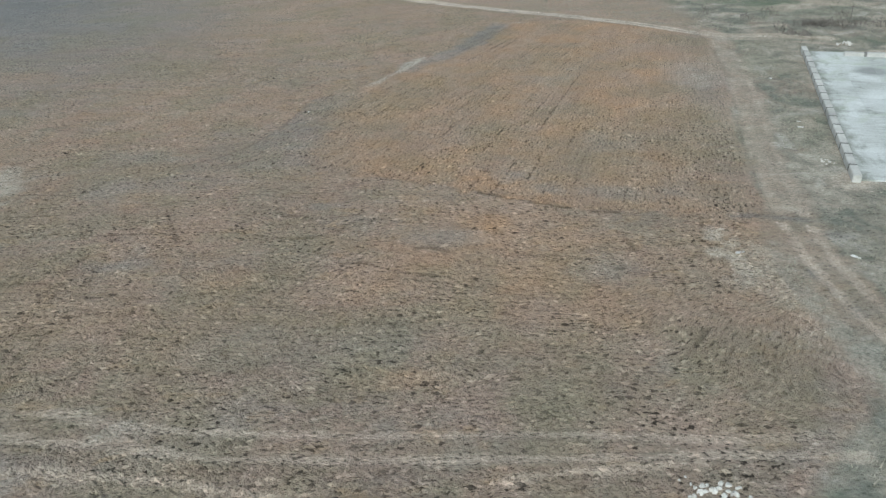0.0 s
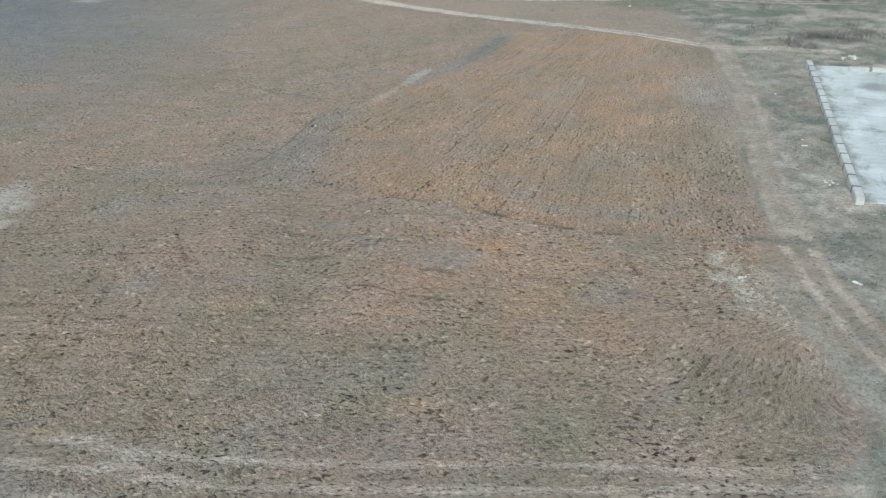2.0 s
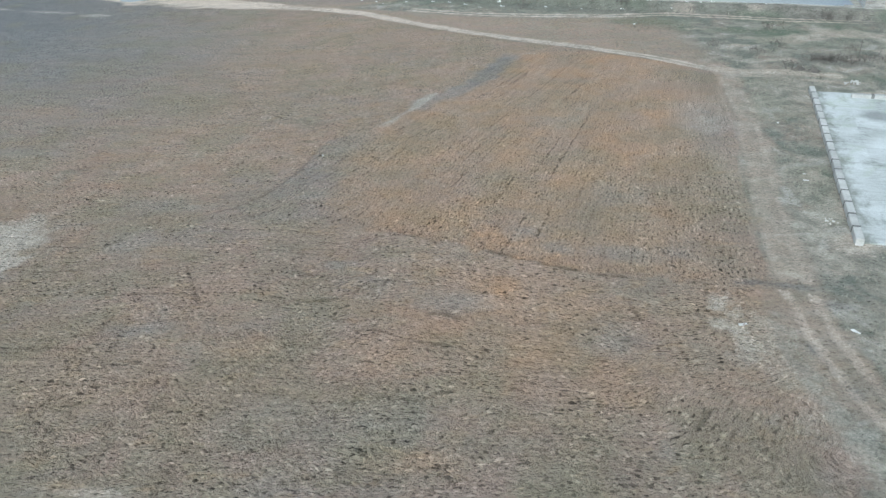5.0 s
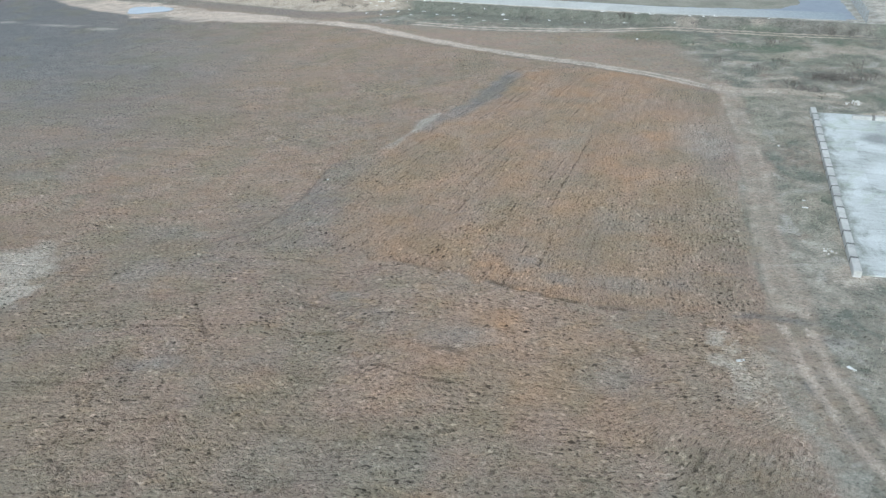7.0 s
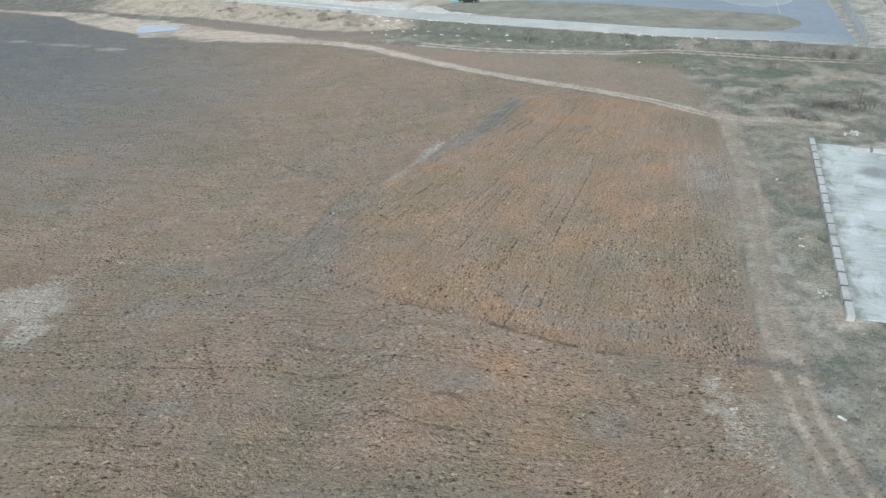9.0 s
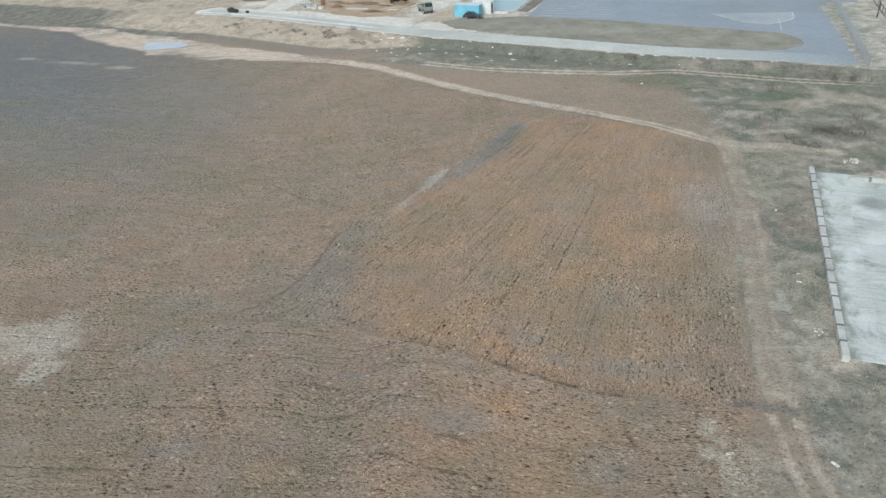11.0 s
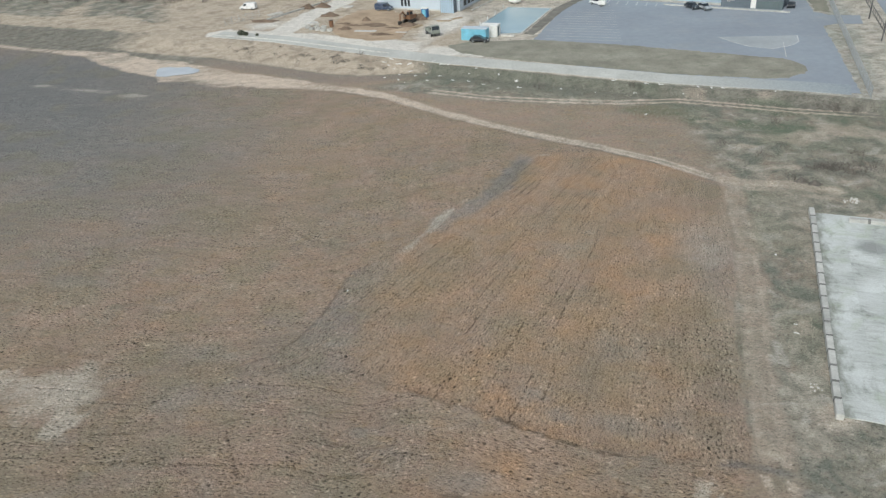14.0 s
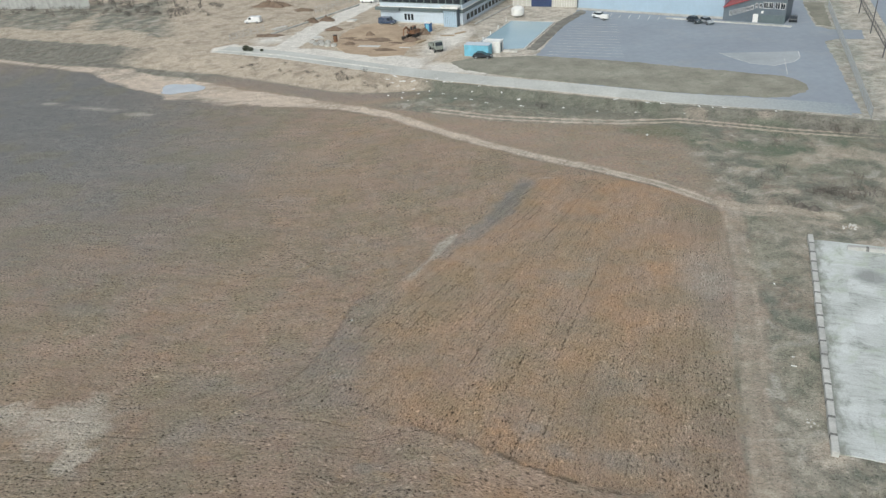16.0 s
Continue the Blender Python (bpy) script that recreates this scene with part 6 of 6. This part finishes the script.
for k in range(46):
    q = random.random()
    x, y = on_slope(-58 + 44 * q + random.gauss(0, 1), 197 - 28 * q - random.uniform(1, 13))
    small = random.uniform(0.35, 0.6)
    copy_thing(shrubs[k % 3], pose(x, y, gz(x, y), 0, 0, 40 * k) @ Matrix.Diagonal((small * 1.3, small * 1.3, small, 1)))


def bare_tree(m, seed, label):
    rnd = random.Random(seed)
    t = thing("bare_tree", m, label, "tree", "bare trees at the far edge")
    trunk, crown = bmesh.new(), bmesh.new()

    def limb(a, way, ln, r, left):
        b = a + way * ln
        tube(trunk if left > 2 else crown, a, b, r, r * 0.65, sides=5 if left > 2 else 4)
        if left:
            for _ in range(3):
                w = (way + Vector((rnd.gauss(0, 0.5), rnd.gauss(0, 0.5), rnd.gauss(0.12, 0.25)))).normalized()
                limb(a + way * ln * rnd.uniform(0.6, 1.0), w, ln * rnd.uniform(0.6, 0.8), r * 0.55, left - 1)
    limb(Vector((0, 0, -0.2)), Vector((rnd.gauss(0, 0.05), rnd.gauss(0, 0.05), 1)).normalized(), 2.4, 0.16, 4)
    part("trunk", trunk, BARK, t)
    tagged(part("crown", crown, BARK, t), kind="stuff")
    return t


trees = [bare_tree(pose(*up(-150 + 6 * k, 279 - 3 * k), SITE), 30 + k, "leafless grey winter tree at the far edge of the site") for k in range(2)]
for k, (x, y) in enumerate(((-166, 292), (-158, 286), (-140, 279), (-135, 276.5), (-128, 276), (-121, 270), (-114, 266), (-152, 291), (-143, 288), (-129, 283), (-117, 276), (-105, 268), (-98, 265), (-88, 262))):
    copy_thing(trees[k % 2], pose(*up(x, y), SITE, 0, 0, 77 * k))
random.seed(31)
for k in range(150):
    x = random.uniform(-172, -80)
    y = 207 - 0.36 * x + 24 * random.random() ** 0.8 + 4
    copy_thing(shrubs[k % 3], pose(*up(x, y), SITE, 0, 0, 50 * k))
for k, (x, y) in enumerate(((-130, 268), (-122, 264), (-116, 260), (-108, 258), (-100, 254), (-95, 256), (-90, 250), (-146, 270), (-138, 272), (-84, 252))):
    copy_thing(shrubs[k % 3], pose(*up(x, y), SITE, 0, 0, 50 * k))
BOARD = worn("grey_boards", (0.40, 0.41, 0.40), 0.85, 0.0, 0.6, 0.25, (0.25, 0.25, 0.24), 0.4, 0.0)
far_fence = thing("board_fence", pose(-186, 280.5, SITE, 0, 0, -15.4), "tall grey weathered board fence at the far edge", "fence")
for k in range(58):
    part("board", boxed(k * 1.05, -0.03, -0.2, k * 1.05 + 1.02, 0.03, 3.3 + 0.12 * math.sin(k * 2.3)), BOARD, far_fence)
for k in range(12):
    part("post", boxed(k * 5.5, 0.032, -0.3, k * 5.5 + 0.16, 0.2, 3.5), BOARD, far_fence)

stake = thing("stake", pose(56.7, 99.8, gz(56.7, 99.8)), "thin dark wooden stake in the thicket", "stake")
part("shaft", tubed((0, 0, -0.2), (0.05, 0, 2.6), 0.045, 0.035, sides=6), BARK, stake)
part("cross_piece", boxed(-0.25, -0.02, 2.2, 0.3, 0.02, 2.27), BARK, stake)


# ---- clods and dry tussocks ----
def clods(count):
    rnd = np.random.RandomState(5)
    # thicker near at hand, thinner with the distance
    y = 17 + 80 * rnd.beta(0.9, 2.9, count)
    x = (rnd.uniform(-1, 1, count)) * (16 + 0.62 * (y - 17)) + 1
    fs, fr = flow(x, y)
    keep = (in_plough(x, y) > 0.6) & (rnd.uniform(size=count) < 0.22 + 1.0 * smooth(0.38, 0.66, 0.6 * fbm(fs / 4, fr, 0.9, 93) + 0.4 * fbm(x, y, 3, 94)))
    for line in HEADLAND[:2]:
        keep &= dist_line(x, y, line)[0] > 0.35
    x, y = x[keep], y[keep]
    n = len(x)
    s = np.clip(rnd.gamma(2.6, 0.022, n), 0.03, 0.17)
    s = np.where(rnd.uniform(size=n) < 0.12, s * 1.5, s).clip(0, 0.16)
    z = ground_h(x, y)
    base = np.array([(1, 0, 0), (0, 1, 0), (-1, 0, 0), (0, -1, 0), (0, 0, 1), (0, 0, -0.5)], float)
    across = (flow(x + 0.05, y)[1] - flow(x - 0.05, y)[1], flow(x, y + 0.05)[1] - flow(x, y - 0.05)[1])
    a = np.arctan2(-across[0], across[1]) + rnd.normal(0, 0.4, n)
    rad = rnd.uniform(0.55, 1.25, (n, 6, 1))
    v = base[None] * rad * s[:, None, None]
    v[:, :, 2] *= 0.75
    long = rnd.uniform(1.1, 2.3, n)[:, None]
    vx, vy = v[:, :, 0] * long, v[:, :, 1]
    c, q = np.cos(a)[:, None], np.sin(a)[:, None]
    co = np.stack([vx * c - vy * q + x[:, None], vx * q + vy * c + y[:, None], v[:, :, 2] + (z + s * 0.25)[:, None]], -1).reshape(-1, 3)
    tri = np.array([(0, 1, 4), (1, 2, 4), (2, 3, 4), (3, 0, 4), (1, 0, 5), (2, 1, 5), (3, 2, 5), (0, 3, 5)])
    faces = (tri[None] + 6 * np.arange(n)[:, None, None]).reshape(-1, 3)
    me = np_mesh("soil_clods", co, faces, False)
    paint_soil(me, x, y, 6)
    tagged(new("soil_clods", me), "loose clods of dry soil on the ploughed field", "soil clods", kind="stuff")


def tussocks(count):
    rnd = np.random.RandomState(8)
    x, y = rnd.uniform(15, 82, count), 17 + 125 * rnd.beta(1.1, 1.7, count)
    x2, y2 = rnd.uniform(-70, 75, count // 2), rnd.uniform(120, 200, count // 2)
    x, y = np.r_[x, x2], np.r_[y, y2]
    tx, ty = np.array(TRACK[::-1]).T
    ex, ey = (x - 31.9) * 0.944 - (y - 50.35) * 0.33, (x - 31.9) * 0.33 + (y - 50.35) * 0.944
    clear = ~((ex > -0.8) & (ex < 24.5) & (ey > -0.3) & (ey < 39.5))
    off = brow_off(x, y)
    d, _ = dist_line(x, y, PATH)
    tk, _ = dist_line(x, y, TRACK)
    keep = (in_plough(x, y) < 0.3) & clear & (off < -0.3) & (d > 2 + 5 * smooth(-10, -30, x)) & (tk > 1.6) & (rnd.uniform(size=len(x)) < smooth(0.38, 0.62, fbm(x, y, 4.5, 95)))
    x, y = x[keep], y[keep]
    n, blades = len(x), 5
    h = np.clip(rnd.gamma(4, 0.036, n), 0.05, 0.4)
    z = ground_h(x, y)
    a = rnd.uniform(0, 6.28, (n, blades))
    lean = rnd.uniform(0.6, 1.6, (n, blades)) * h[:, None]
    w = 0.028 + 0.05 * h[:, None]
    root = np.stack([x[:, None] + 0.05 * np.cos(a), y[:, None] + 0.05 * np.sin(a), np.broadcast_to(z[:, None] - 0.03, a.shape)], -1)
    tip = np.stack([x[:, None] + lean * np.cos(a), y[:, None] + lean * np.sin(a), z[:, None] + h[:, None] * rnd.uniform(0.6, 1, a.shape)], -1)
    sidew = np.stack([-np.sin(a) * w, np.cos(a) * w, 0 * a], -1)
    co = np.stack([root - sidew, root + sidew, tip], 2).reshape(-1, 3)
    me = np_mesh("dry_grass", co, np.arange(len(co)).reshape(-1, 3), False)
    me.materials.append(STRAW)
    tagged(new("dry_grass", me), "dry winter grass tussocks on the waste ground", "grass", kind="stuff")


clods(190000)
tussocks(34000)
